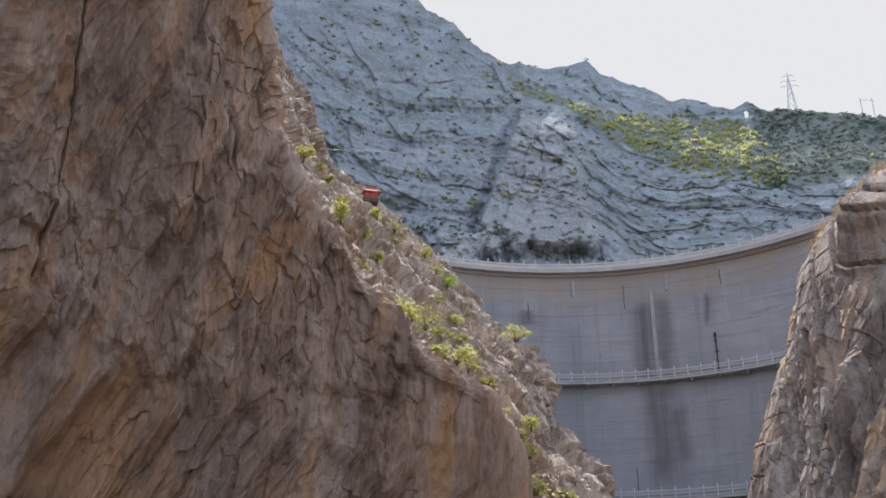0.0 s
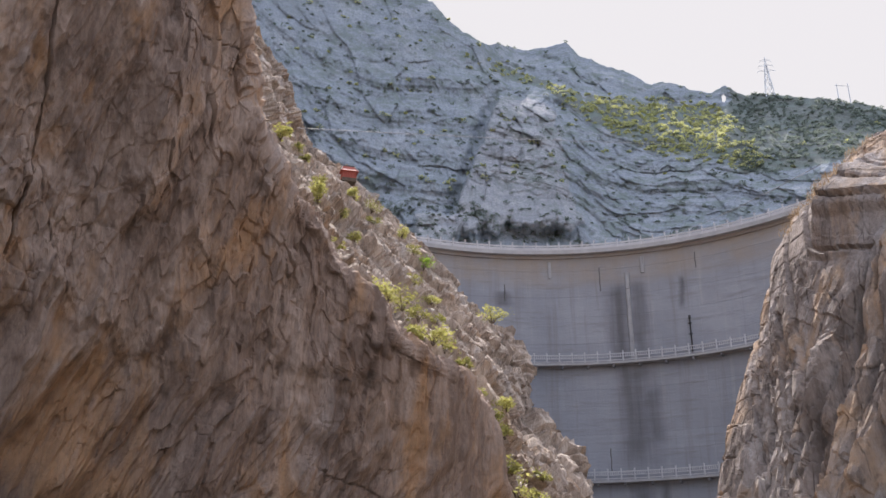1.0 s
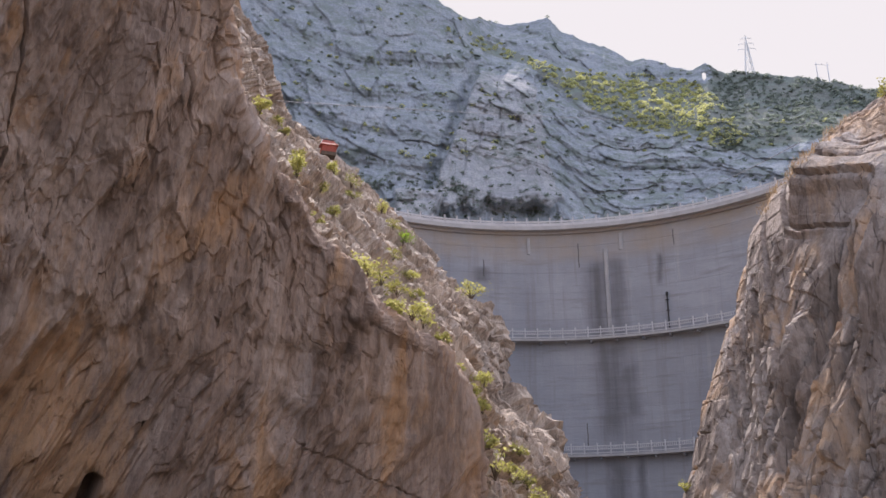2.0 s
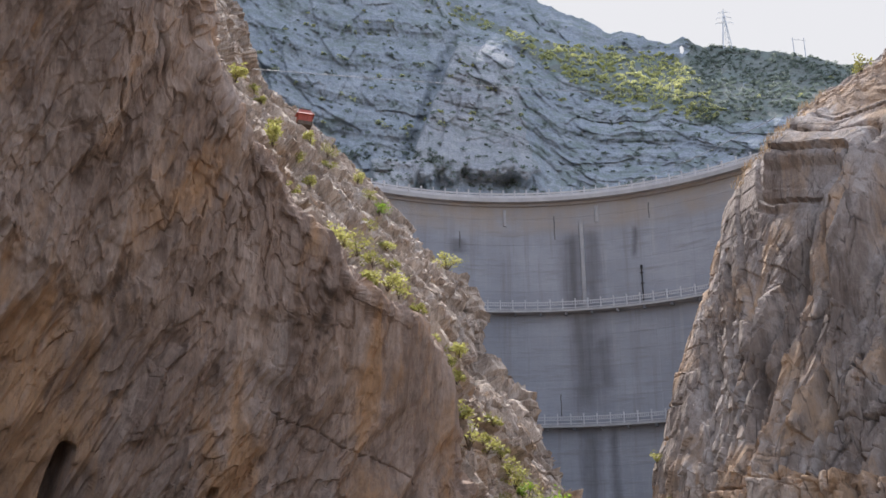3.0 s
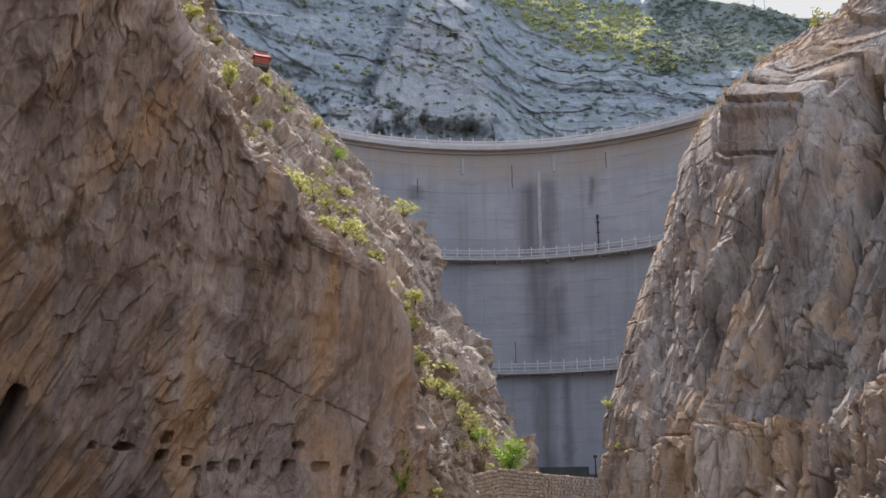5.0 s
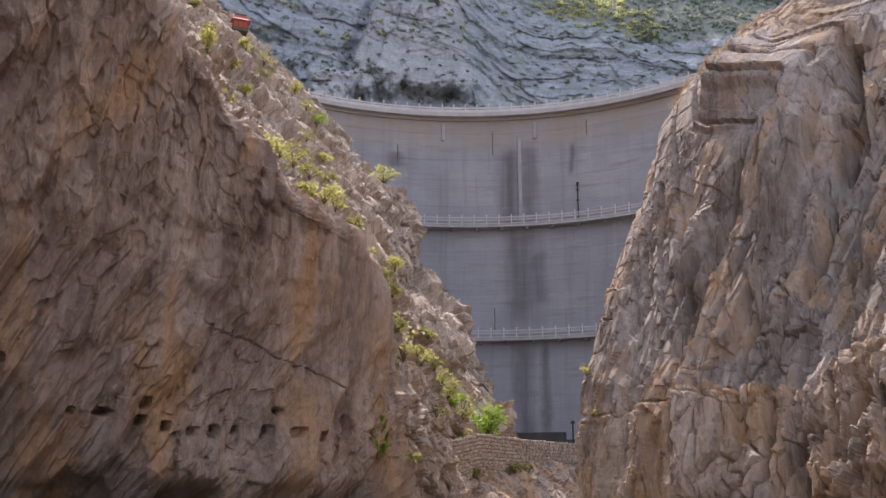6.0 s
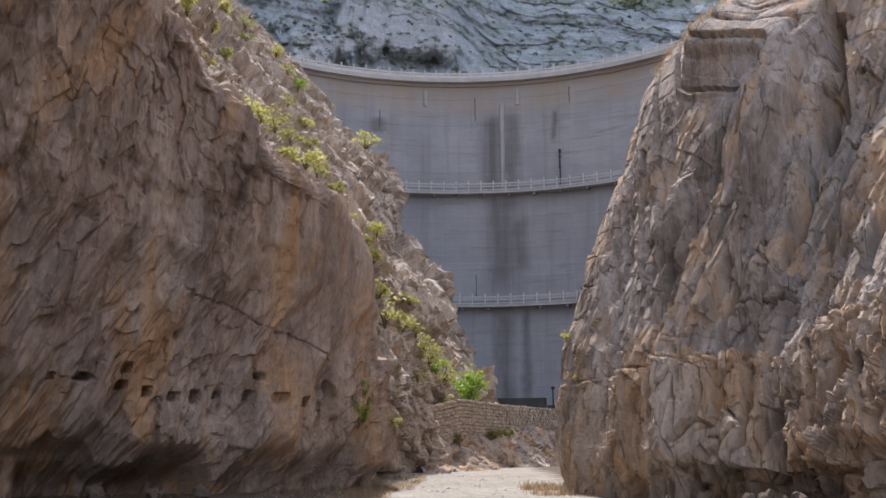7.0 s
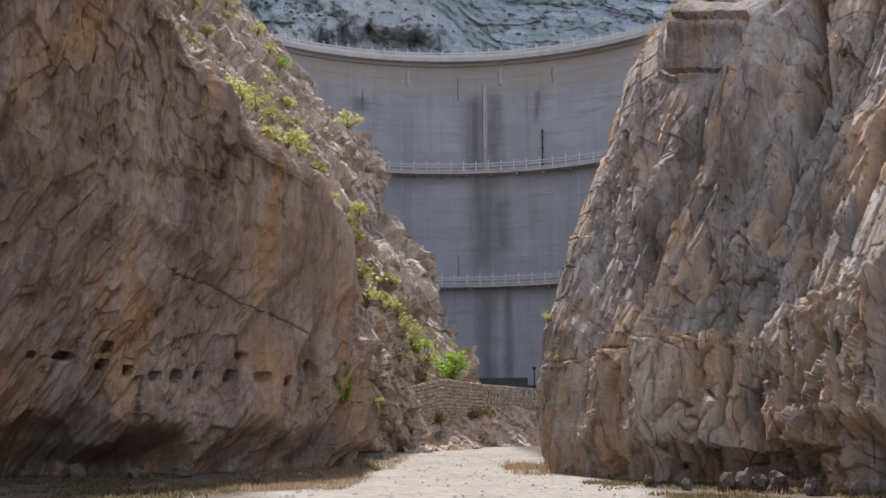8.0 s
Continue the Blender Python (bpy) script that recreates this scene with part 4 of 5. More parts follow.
def build_gauge(x, z_low, z_top):
    ob = new("level_gauge")
    tagged(ob, "dark metal gauge pipe fixed to the dam face", "pipe")
    a, b = dam_face(x, z_low, 0.32), dam_face(x, z_top, 0.32)
    bm = bmesh.new()
    rod(bm, a, b, 0.1, None, 8)
    part("pipe", bm, M_DARK, ob)
    bm = bmesh.new()
    box(bm, b[0], b[1], b[2] + 0.1, 0.36, 0.3, 0.6, None, 0.04)
    part("head_box", bm, M_DARK, ob)
    for f in (0.2, 0.55, 0.85):
        c = a + (b - a) * f
        bm = bmesh.new()
        box(bm, c[0], c[1] + 0.1, c[2], 0.5, 0.35, 0.1)
        part("clamp", bm, M_DARK, ob)


# A thin dark strip added in place of a crack spot on a joint.
def build_joint_mark(x, z_low, z_top):
    bm = bmesh.new()
    rings = [[bm.verts.new(Vector(dam_face(x + dx + 0.03 * math.sin(3 * h), h, o))) for dx, o in ((-0.08, 0.06), (-0.05, 0.1), (0.05, 0.1), (0.08, 0.06))] for h in np.linspace(z_low, z_top, 12)]
    for a, b in zip(rings, rings[1:]):
        for k in range(3):
            bm.faces.new((a[k], a[k + 1], b[k + 1], b[k]))
    bm.faces.new(rings[0][::-1]), bm.faces.new(rings[-1])
    tagged(part("joint_crack_mark", bm, M_JOINT_MARK), "dark strip standing in for a crack along a dam joint", "seal")


def build_drain(x, z_low, z_top, w):
    """A pale raised drain chase down the face."""
    ob = new("drain_pipe")
    tagged(ob, "pale concrete drain casing running down the dam face", "pipe")
    z = z_low
    while z < z_top - 0.2:
        top = min(z + 2.9, z_top)
        bm = bmesh.new()
        rings = [[bm.verts.new(Vector(dam_face(x + dx, h, o))) for dx, o in ((-w, 0.1), (-w * 0.8, 0.3), (w * 0.8, 0.3), (w, 0.1))] for h in (z + 0.02, top - 0.02)]
        for k in range(3):
            bm.faces.new((rings[0][k], rings[0][k + 1], rings[1][k + 1], rings[1][k]))
        bm.faces.new(rings[0][::-1]), bm.faces.new(rings[1])
        part("casing", bm, M_CASING, ob)
        z = top


build_gauge(15.6, 43.0, 48.6)
for x, lo, hi in ((2.4, 54.6, 58.6), (-12.8, 53.2, 56.0), (2.4, 26.0, 29.5), (17.2, 56.6, 59.2)):
    build_joint_mark(x, lo, hi)
build_drain(6.7, 43.0, 57.4, 0.34)
build_drain(9.2, 57.0, 59.8, 0.3)
build_drain(-5.6, 57.0, 59.8, 0.25)


def build_gallery_door():
    ob = new("gallery_portal")
    tagged(ob, "small dark portal box beside the lower walkway", "doorway")
    c = dam_face(-3.7, 27.6, 0.6)
    for name, x, z, sx, sz, mat in (("jamb", -1.25, 0, 0.25, 2.6, M_CONC), ("jamb", 1.25, 0, 0.25, 2.6, M_CONC), ("lintel", 0, 1.42, 3.2, 0.3, M_CONC), ("door_leaf", 0, -0.05, 2.2, 2.5, M_DARK)):
        bm = bmesh.new()
        box(bm, c[0] + x, c[1] + (0.25 if mat is M_DARK else 0), c[2] + z, sx, 0.9 if mat is M_CONC else 0.1, sz, None, 0.02)
        part(name, bm, mat, ob)


build_gallery_door()


# ---------------- terrace, masonry wall and the foot of the dam ----------------
def terrace_line(f):
    """The masonry wall's line: f 0..1 along it."""
    az = np.interp(f, [0, 0.3, 0.6, 1], [-2.6, -0.1, 2.2, 6.2])
    d = np.interp(f, [0, 0.3, 0.6, 1], [84, 91, 100, 116])
    top = np.interp(f, [0, 0.3, 0.6, 1], [2.85, 3.4, 3.1, 2.75])
    low = np.interp(f, [0, 0.3, 0.6, 1], [0.85, 0.95, 1.9, 2.0])
    return az, d, top, low


def build_terrace():
    f = np.linspace(0, 1, 130)
    az, d, top, low = terrace_line(f)
    fa = np.interp(f, [0, 0.2, 0.45, 0.7, 1], [-2.0, -1.2, 0.6, 2.6, 6.2])
    fd = np.interp(f, [0, 0.2, 0.45, 0.7, 1], [74, 74, 80, 92, 106])
    rows = []
    foot, brow = polar(fa, -1.2, fd), polar(az, low, d)
    foot[:, 2] = -0.3
    for t in np.linspace(0, 1, 60):
        m = foot + (brow - foot) * (t ** 0.8)
        m[:, 2] = foot[:, 2] + (brow[:, 2] - foot[:, 2]) * t
        rows.append(m)
    back, damfoot = polar(az, top, d + 1.2), polar(az, 2.3, 0 * d + 139)
    back[:, 2] -= 0.15
    brow2 = brow.copy()
    brow2[:, 1] += 1.0
    rows.append(brow2)
    for t in np.linspace(0, 1, 24):
        m = back + (damfoot - back) * t
        rows.append(m)
    last = polar(az, 2.0, 0 * d + 160)
    rows.append(last)
    g = np.stack(rows)
    p = g.reshape(-1, 3)
    c1, k1 = blocks(p * [0.35, 0.35, 0.4], 301, 1.0, 0.2)
    c2, k2 = blocks(p * [1.1, 1.1, 1.1], 311, 1.0, 0.2)
    rel = 0.45 * c1 + 0.18 * c2 - 0.2 * (1 - smooth(0, 0.08, k1)) + 0.15 * fbm(p, 3, 320)
    w = np.concatenate([np.ones(56), np.linspace(1, 0.0, 4), np.zeros(2), np.full(len(rows) - 62, 0.5)])
    g = g + grid_normals(g) * (rel.reshape(g.shape[:2]) * w[:, None])[..., None]
    ob = new("terrace", grid_mesh("terrace", g, M_RIGHT_LOW, False))
    tagged(ob, "pinkish rock outcrop and terrace below the dam", "rock outcrop", kind="structure")
    ROCK_FACES["terrace"] = g.reshape(-1, 3)


build_terrace()


def build_masonry():
    wall = new("retaining_wall")
    tagged(wall, "old dry-laid stone retaining wall on the rock outcrop", "stone wall")
    f = np.linspace(0, 1, 60)
    az, d, top, low = terrace_line(f)
    face, lowp = polar(az, top, d), polar(az, low, d)
    g = np.stack([polar(az, low, d + 1.0) * [1, 1, 1], lowp, face, polar(az, top, d + 1.4) * [1, 1, 1]])
    g[0, :, 2], g[3, :, 2] = lowp[:, 2] - 0.4, face[:, 2]
    g[1, :, 2] -= 0.4
    part_mesh("backing", grid_mesh("backing", g, M_MORTAR, False), wall)
    rng = random.Random(11)
    shapes = [stone_mesh(rng) for _ in range(10)]
    count = 0
    joined_v, joined_f = [], []
    length = 34.0
    h = 0.0
    course = 0
    while h < 5.0:
        ch = rng.uniform(0.2, 0.36)
        s = rng.uniform(0, 0.4)
        while s < length:
            w = rng.uniform(0.22, 0.7)
            fr = (s + w / 2) / length
            a, dd, tp, lw = terrace_line(fr)
            c = polar(a, tp, dd)
            bottom = EYE + dd * math.tan(radians(lw)) - 0.3
            z = c[2] - h - ch / 2 + rng.uniform(-0.05, 0.05)
            if z > bottom + 0.1 and fr < 1:
                a2, d2, _, _ = terrace_line(min(fr + 0.01, 1.0))
                q = polar(a2, tp, d2)
                turn = math.atan2(q[1] - c[1], q[0] - c[0]) if fr < 0.985 else 0.6
                m = Matrix.Translation((c[0], c[1] - 0.02, z)) @ Matrix.Rotation(turn, 4, "Z") @ Matrix.Diagonal((w * 0.96, 0.36 * rng.uniform(0.8, 1.25), ch * 0.94, 1))
                me = rng.choice(shapes)
                if count < 300 and fr < 0.42:
                    ob = new("stone", me)
                    ob.parent = wall
                    ob.matrix_local = m
                    count += 1
                else:
                    base = len(joined_v)
                    joined_v += [tuple(m @ v.co) for v in me.vertices]
                    joined_f += [[base + i for i in pl.vertices] for pl in me.polygons]
            s += w + 0.02
        h += ch + 0.02
        course += 1
    me = bpy.data.meshes.new("further_stones")
    me.from_pydata(joined_v, [], joined_f)
    me.materials.append(M_MASON_ISLE)
    ob = new("further_stones", me)
    ob.parent = wall
    tagged(ob, kind="stuff")


def part_mesh(name, me, parent):
    ob = new(name, me)
    ob.parent = parent
    return ob


def stone_mesh(rng):
    bm = bmesh.new()
    bmesh.ops.create_cube(bm, size=1)
    bmesh.ops.bevel(bm, geom=list(bm.edges), offset=0.16, segments=1, affect="EDGES")
    for v in bm.verts:
        v.co += Vector((rng.uniform(-1, 1), rng.uniform(-1, 1), rng.uniform(-1, 1))) * 0.06
    me = bpy.data.meshes.new("stone")
    bm.to_mesh(me)
    bm.free()
    me.materials.append(M_MASON_ONE)
    return me


def stone_material(name, island):
    n = Nodes(name)
    rnd = n.node("ShaderNodeNewGeometry").outputs["Random Per Island"] if island else n.node("ShaderNodeObjectInfo").outputs["Random"]
    col = n.mix(rnd, (0.33, 0.26, 0.20), (0.52, 0.43, 0.345))
    col = n.mix(n.ramp(n.noise(2.0, 6, 0.7), [(0.4, 0), (0.7, 0.6)]), col, (0.19, 0.15, 0.12))
    return n.done(col, 0.92, n.noise(6, 5, 0.7), 0.04, 0.15)


M_MASON_ONE = stone_material("wall_stone", False)
M_MASON_ISLE = stone_material("far_wall_stone", True)
build_masonry()


# ---------------- plants ----------------
def leaves(rng, n, spread, size, lobes, flat=0.55):
    """Vertices and faces of a ragged crown of small leaves, gathered in lobes."""
    vs, fs = [], []
    hubs = []
    for _ in range(lobes):
        a, r = rng.uniform(0, 6.283), math.sqrt(rng.random()) * 0.75
        hubs.append((Vector((r * math.cos(a), r * math.sin(a), rng.uniform(0.25, 1.0) * (1.05 - 0.5 * r))), rng.uniform(0.26, 0.55)))
    for _ in range(n):
        h, rad = rng.choice(hubs)
        o = Vector((rng.gauss(0, 1), rng.gauss(0, 1), rng.gauss(0, flat)))
        o = o.normalized() * rad * rng.random() ** 0.45
        c = Vector(((h.x + o.x) * spread[0], (h.y + o.y) * spread[1], max(0.05, h.z + o.z) * spread[2]))
        u = Vector((rng.gauss(0, 1), rng.gauss(0, 1), rng.gauss(0, 0.6))).normalized()
        w = u.cross(Vector((rng.gauss(0, 1), rng.gauss(0, 1), rng.gauss(0, 1)))).normalized()
        k = size * rng.uniform(0.6, 1.3)
        b = len(vs)
        vs += [tuple(c - u * k), tuple(c + w * k * 0.5), tuple(c + u * k), tuple(c - w * k * 0.5)]
        fs.append((b, b + 1, b + 2, b + 3))
    return vs, fs, hubs


def shrub(name, at, spread, material, label, seed, n=320, leaf=0.16, lobes=9, category="shrub"):
    rng = random.Random(seed)
    ob = new(name)
    ob.location = Vector(at) - Vector((0, 0, 0.15))
    tagged(ob, label, category, "shrubs on the rock slope" if category == "shrub" else "")
    vs, fs, hubs = leaves(rng, n, spread, leaf, lobes)
    me = bpy.data.meshes.new("crown")
    me.from_pydata(vs, [], fs)
    me.materials.append(material)
    c = new("crown", me)
    c.parent = ob
    bm = bmesh.new()
    thick = 0.022 * max(spread)
    for h, rad in hubs:
        tip = Vector((h.x * spread[0], h.y * spread[1], h.z * spread[2]))
        knee = Vector((tip.x * 0.35, tip.y * 0.35, tip.z * 0.55))
        rod(bm, (0, 0, -0.1), knee, thick, thick * 0.7, 5)
        rod(bm, knee, tip, thick * 0.7, thick * 0.25, 5)
    part("trunk", bm, M_BARK, ob)
    return ob


YEL, GRN, DUL = (M_LEAF_YELLOW, "yellow-green shrub in spring leaf on a rock ledge"), (M_LEAF_GREEN, "fresh green leafy shrub growing on the rock"), (M_LEAF_DULL, "dull olive half-bare shrub on the rock slope")
# bearing, height angle of the foot, half width, height, kind
SHRUBS = [
    (-19.1, 28.55, 0.9, 1.0, YEL), (-16.4, 24.9, 0.9, 1.6, YEL), (-14.2, 25.35, 0.9, 1.5, YEL), (-13.2, 24.5, 1.5, 2.0, DUL), (-11.5, 23.2, 1.0, 2.0, YEL), (-9.6, 21.0, 1.5, 2.0, GRN),
    (-12.6, 18.9, 1.2, 1.6, YEL), (-11.2, 19.0, 1.7, 2.0, DUL), (-10.9, 17.2, 0.9, 1.1, YEL), (-8.3, 16.5, 1.4, 1.7, DUL), (-9.2, 18.2, 1.0, 1.0, DUL), (-15.3, 22.1, 0.8, 1.0, DUL), (-6.5, 14.0, 0.7, 1.0, YEL),
    (-5.1, 13.2, 1.2, 1.3, YEL), (-5.4, 12.4, 0.9, 1.2, DUL), (-4.1, 7.8, 1.9, 2.4, YEL), (-2.3, 7.0, 1.0, 1.2, DUL), (-1.5, 5.6, 1.3, 2.2, YEL), (-0.8, 4.7, 1.4, 2.4, YEL), (-2.7, 8.8, 0.9, 1.3, DUL),
    (-10.1, 20.2, 1.1, 1.2, DUL), (-12.9, 23.9, 1.2, 1.1, DUL), (-4.4, 9.6, 0.8, 0.9, DUL), (-3.3, 8.2, 0.8, 0.9, DUL), (-17.3, 27.3, 0.9, 0.8, DUL), (-10.3, 22.2, 1.3, 1.4, DUL),
    (-11.9, 19.6, 1.3, 1.4, YEL), (-10.6, 18.3, 1.2, 1.3, DUL), (-9.0, 17.0, 1.3, 1.4, YEL), (-9.8, 19.3, 1.2, 1.2, YEL), (-16.8, 26.1, 1.0, 1.0, DUL), (-15.0, 24.0, 0.9, 1.2, DUL), (-13.9, 22.7, 0.8, 0.9, YEL),
    (-7.3, 15.3, 0.8, 1.0, DUL), (-4.7, 11.3, 0.9, 1.1, YEL), (-3.1, 7.3, 1.2, 1.3, YEL), (-1.9, 6.3, 1.2, 1.5, YEL), (-1.1, 5.1, 1.2, 1.6, GRN), (-2.2, 4.6, 1.1, 1.2, DUL), (-18.2, 28.0, 0.8, 0.9, DUL)]
for k, (a, e, w, h, (mat, label)) in enumerate(SHRUBS):
    shrub("shrub", on_rock("left", a, e, 0.45, 57.0), (w, w, h), mat, label, 400 + k, 360 if mat is not M_LEAF_DULL else 230, 0.14, 10)
shrub("shrub", on_rock("left", -5.75, 18.1), (2.4, 1.4, 2.6), M_LEAF_YELLOW, "yellow-green tree leaning out from the abutment over the dam", 450, 420, 0.16, 12)
shrub("shrub", on_rock("left", -5.7, 2.0), (0.7, 0.7, 2.4), M_LEAF_GREEN, "narrow green shrub hanging beside a dark cleft", 451, 420, 0.12, 12)
shrub("shrub", on_rock("left", -3.7, 1.8), (0.8, 0.6, 0.8), M_LEAF_DULL, "dry green tuft on a rock lip", 452, 220, 0.12, 6)
at = polar(0.55, 3.15, 97.0)
shrub("tree", at, (2.0, 2.0, 3.4), M_LEAF_GREEN, "small bright green leafy tree behind the stone wall", 453, 900, 0.2, 16, "tree")
shrub("shrub", polar(-1.3, 3.0, 93.0), (1.3, 1.0, 1.6), M_LEAF_DULL, "dull green bush at the end of the stone wall", 454, 420, 0.16, 10)
for a, e in ((-0.3, 1.4), (1.9, 1.5), (2.8, 1.5)):
    shrub("shrub", on_rock("terrace", a, e), (0.8, 0.6, 1.1), M_LEAF_DULL, "half-dry bush at the foot of the stone wall", int(460 + a * 10), 220, 0.13, 6)
shrub("shrub", on_rock("right", 5.9, 6.9), (0.5, 0.5, 0.6), M_LEAF_YELLOW, "tiny yellow-green tuft on the cliff edge", 470, 160, 0.1, 5)
shrub("shrub", on_rock("right", 6.5, 4.8), (0.3, 0.3, 0.35), M_LEAF_YELLOW, "tiny yellow-green tuft in a cliff crack", 471, 90, 0.08, 4)
shrub("shrub", on_rock("right", 19.6, 27.1), (0.7, 0.7, 1.0), M_LEAF_DULL, "dry thorny bush on the cliff top", 472, 160, 0.1, 8)


def stuff(name, vs, fs, material, label, category):
    me = bpy.data.meshes.new(name)
    me.from_pydata(vs, [], fs)
    me.materials.append(material)
    return tagged(new(name, me), label, category, kind="stuff")


def build_hillside_scrub():
    rng = random.Random(77)
    p = ROCK_FACES["mountain"]
    A, E = bearing(p)
    lower = np.interp(A, [-6, -4.3, -1.7, -0.3, 1.1, 3.5, 5.9, 8.5, 12, 20], [32.6, 31.8, 31.0, 30.1, 28.7, 27.5, 26.3, 25.7, 25.2, 24.6])
    upper = np.interp(A, [-6, -4.6, -2.8, 0.2, 3, 6.2, 9, 10.5, 12, 20], [33.3, 32.8, 32.2, 31.1, 30.6, 30.1, 29.5, 27.8, 25.6, 24.0])
    belt = np.clip((E - lower) / 0.8, 0, 1) * np.clip((upper - E) / 0.4, 0, 1) * np.clip((A + 6.2) / 0.8, 0, 1)
    hill = np.clip((A - 9.3) / 1.2, 0, 1) * np.clip((E - 25.0) / 0.8, 0, 1)
    dense = 0.5 + 0.5 * fbm(np.stack([A * 0.8, E * 1.5, 0 * A], 1), 4, 330)
    dense = dense + 0.22 * (A < 0)
    pick = np.random.RandomState(4).rand(len(p))
    gap = np.interp(A, [-16, -10.7, -8, -5.7, -3.6, -1.2, 1], [24.3, 24.3, 24.5, 23.7, 23.05, 22.6, 21.5])
    gully = np.clip(1 - np.abs(E - gap) / 0.6, 0, 1) * (A < 2) * (A > -15)
    wide = np.abs(A) < 24
    for mat, name, label, chance, size in (
            (M_LEAF_FAR, "hillside_scrub", "sunlit yellow-green scrub covering the far slope", 0.075 * belt * np.clip(dense * 3.2 - 0.75, 0, 1) + 0.004 * wide * (E > 25) * np.clip(dense * 3 - 1.7, 0, 1), 1.35),
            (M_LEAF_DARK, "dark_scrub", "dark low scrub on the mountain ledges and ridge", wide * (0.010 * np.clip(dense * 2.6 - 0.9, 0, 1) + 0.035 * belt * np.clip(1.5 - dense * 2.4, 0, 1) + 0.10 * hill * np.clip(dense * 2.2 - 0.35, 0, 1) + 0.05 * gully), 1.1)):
        vs, fs = [], []
        for i in np.where(pick < chance)[0]:
            c = Vector(p[i])
            r = rng.uniform(0.6, 1.7) * size
            for _ in range(26):
                o = Vector((rng.gauss(0, 1), rng.gauss(0, 1), rng.gauss(0, 1))).normalized() * r * rng.random() ** 0.4
                o.z = abs(o.z) * 0.9
                u = Vector((rng.gauss(0, 1), rng.gauss(0, 1), rng.gauss(0, 0.5))).normalized() * 0.36 * size
                w = u.cross(Vector((rng.gauss(0, 1), rng.gauss(0, 1), rng.gauss(0, 1)))).normalized() * 0.26 * size
                b = len(vs)
                q = c + o
                vs += [tuple(q - u), tuple(q + w), tuple(q + u), tuple(q - w)]
                fs.append((b, b + 1, b + 2, b + 3))
        stuff(name, vs, fs, mat, label, "scrub")


build_hillside_scrub()


def tuft_field(spots, rng, blades, wide):
    vs, fs = [], []
    for c, h in spots:
        for _ in range(blades):
            a = rng.uniform(0, 6.283)
            x, y = c[0] + rng.gauss(0, 0.16), c[1] + rng.gauss(0, 0.16)
            w = wide * (1 + rng.random())
            t = (x + h * 0.45 * math.cos(a), y + h * 0.45 * math.sin(a), c[2] + h * rng.uniform(0.5, 1.1))
            b = len(vs)
            vs += [(x - w * math.sin(a), y + w * math.cos(a), c[2] - 0.05), (x + w * math.sin(a), y - w * math.cos(a), c[2] - 0.05), t]
            fs.append((b, b + 1, b + 2))
    return vs, fs


def on_ground(rng, x0, x1, y0, y1, n, h, keep=None):
    xy = np.array([(rng.uniform(x0, x1), rng.uniform(y0, y1)) for _ in range(n)])
    patch = vnoise(np.stack([xy[:, 0] * 0.5, xy[:, 1] * 0.35, 0 * xy[:, 0] + 2], 1), 66)
    z = ground_height(xy[:, :1], xy[:, 1:])[:, 0]
    return [(np.array((x, y, k)), rng.uniform(0.4, 1.2) * h) for (x, y), f, k in zip(xy, patch, z) if f > rng.uniform(-0.5, 0.1) and (keep is None or keep(x, y))]


def build_dry_grass():
    rng = random.Random(88)
    edge = ROCK_FACES["right"]
    A, E = bearing(edge)
    line = np.interp(E, RIGHT_EDGE[:, 0], RIGHT_EDGE[:, 1])
    ok = np.where((E > 21.5) & (E < 30) & (np.abs(A - line) < 0.7))[0]
    spots = [(edge[i], rng.uniform(0.15, 0.45)) for i in np.random.RandomState(3).choice(ok, 170)]
    spots += on_ground(rng, 3.2, 5.4, 44, 54, 260, 0.45) + on_ground(rng, -9.0, -3.2, 32, 54, 1900, 0.17) + on_ground(rng, -6, -2.5, 50, 70, 260, 0.3)
    spots += on_ground(rng, 6.0, 16.0, 22, 34, 420, 0.26, lambda x, y: x > 5.4 + (34 - y) * 0.5)
    stuff("dry_grass", *tuft_field(spots, rng, 9, 0.014), M_GRASS, "dry straw-coloured grass along cliff tops and feet", "grass")
    # low weeds, spread to darken the ground like the cliffs' shade
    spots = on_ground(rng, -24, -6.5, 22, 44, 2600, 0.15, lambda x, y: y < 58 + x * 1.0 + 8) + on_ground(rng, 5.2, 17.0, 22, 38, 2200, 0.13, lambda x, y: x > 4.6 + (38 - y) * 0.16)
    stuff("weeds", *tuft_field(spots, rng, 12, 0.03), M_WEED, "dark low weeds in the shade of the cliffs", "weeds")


build_dry_grass()


# ---------------- boulders and rubble ----------------
def boulder(x, y, size, seed, label):
    rng = random.Random(seed)
    bm = bmesh.new()
    bmesh.ops.create_icosphere(bm, subdivisions=3, radius=1)
    off = np.array([rng.uniform(0, 50) for _ in range(3)])
    co = np.array([v.co for v in bm.verts])
    c1, _ = blocks(co * 1.1 + off, seed, 0.8)
    k = 1 + 0.3 * c1 + 0.2 * fbm(co * 1.5 + off, 3, seed)
    for v, f in zip(bm.verts, k):
        v.co = Vector((v.co.x * size[0], v.co.y * size[1], v.co.z * size[2])) * float(f)
    # shade is coloured in: darker stone than the gravel's
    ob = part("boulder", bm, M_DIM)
    z = float(ground_height(np.array([[x]]), np.array([[y]]))[0, 0])
    ob.location = (x, y, z + size[2] * 0.55)
    ob.rotation_euler = (0, 0, rng.uniform(0, 6))
    tagged(ob, label, "boulder", "boulders at the cliff foot")


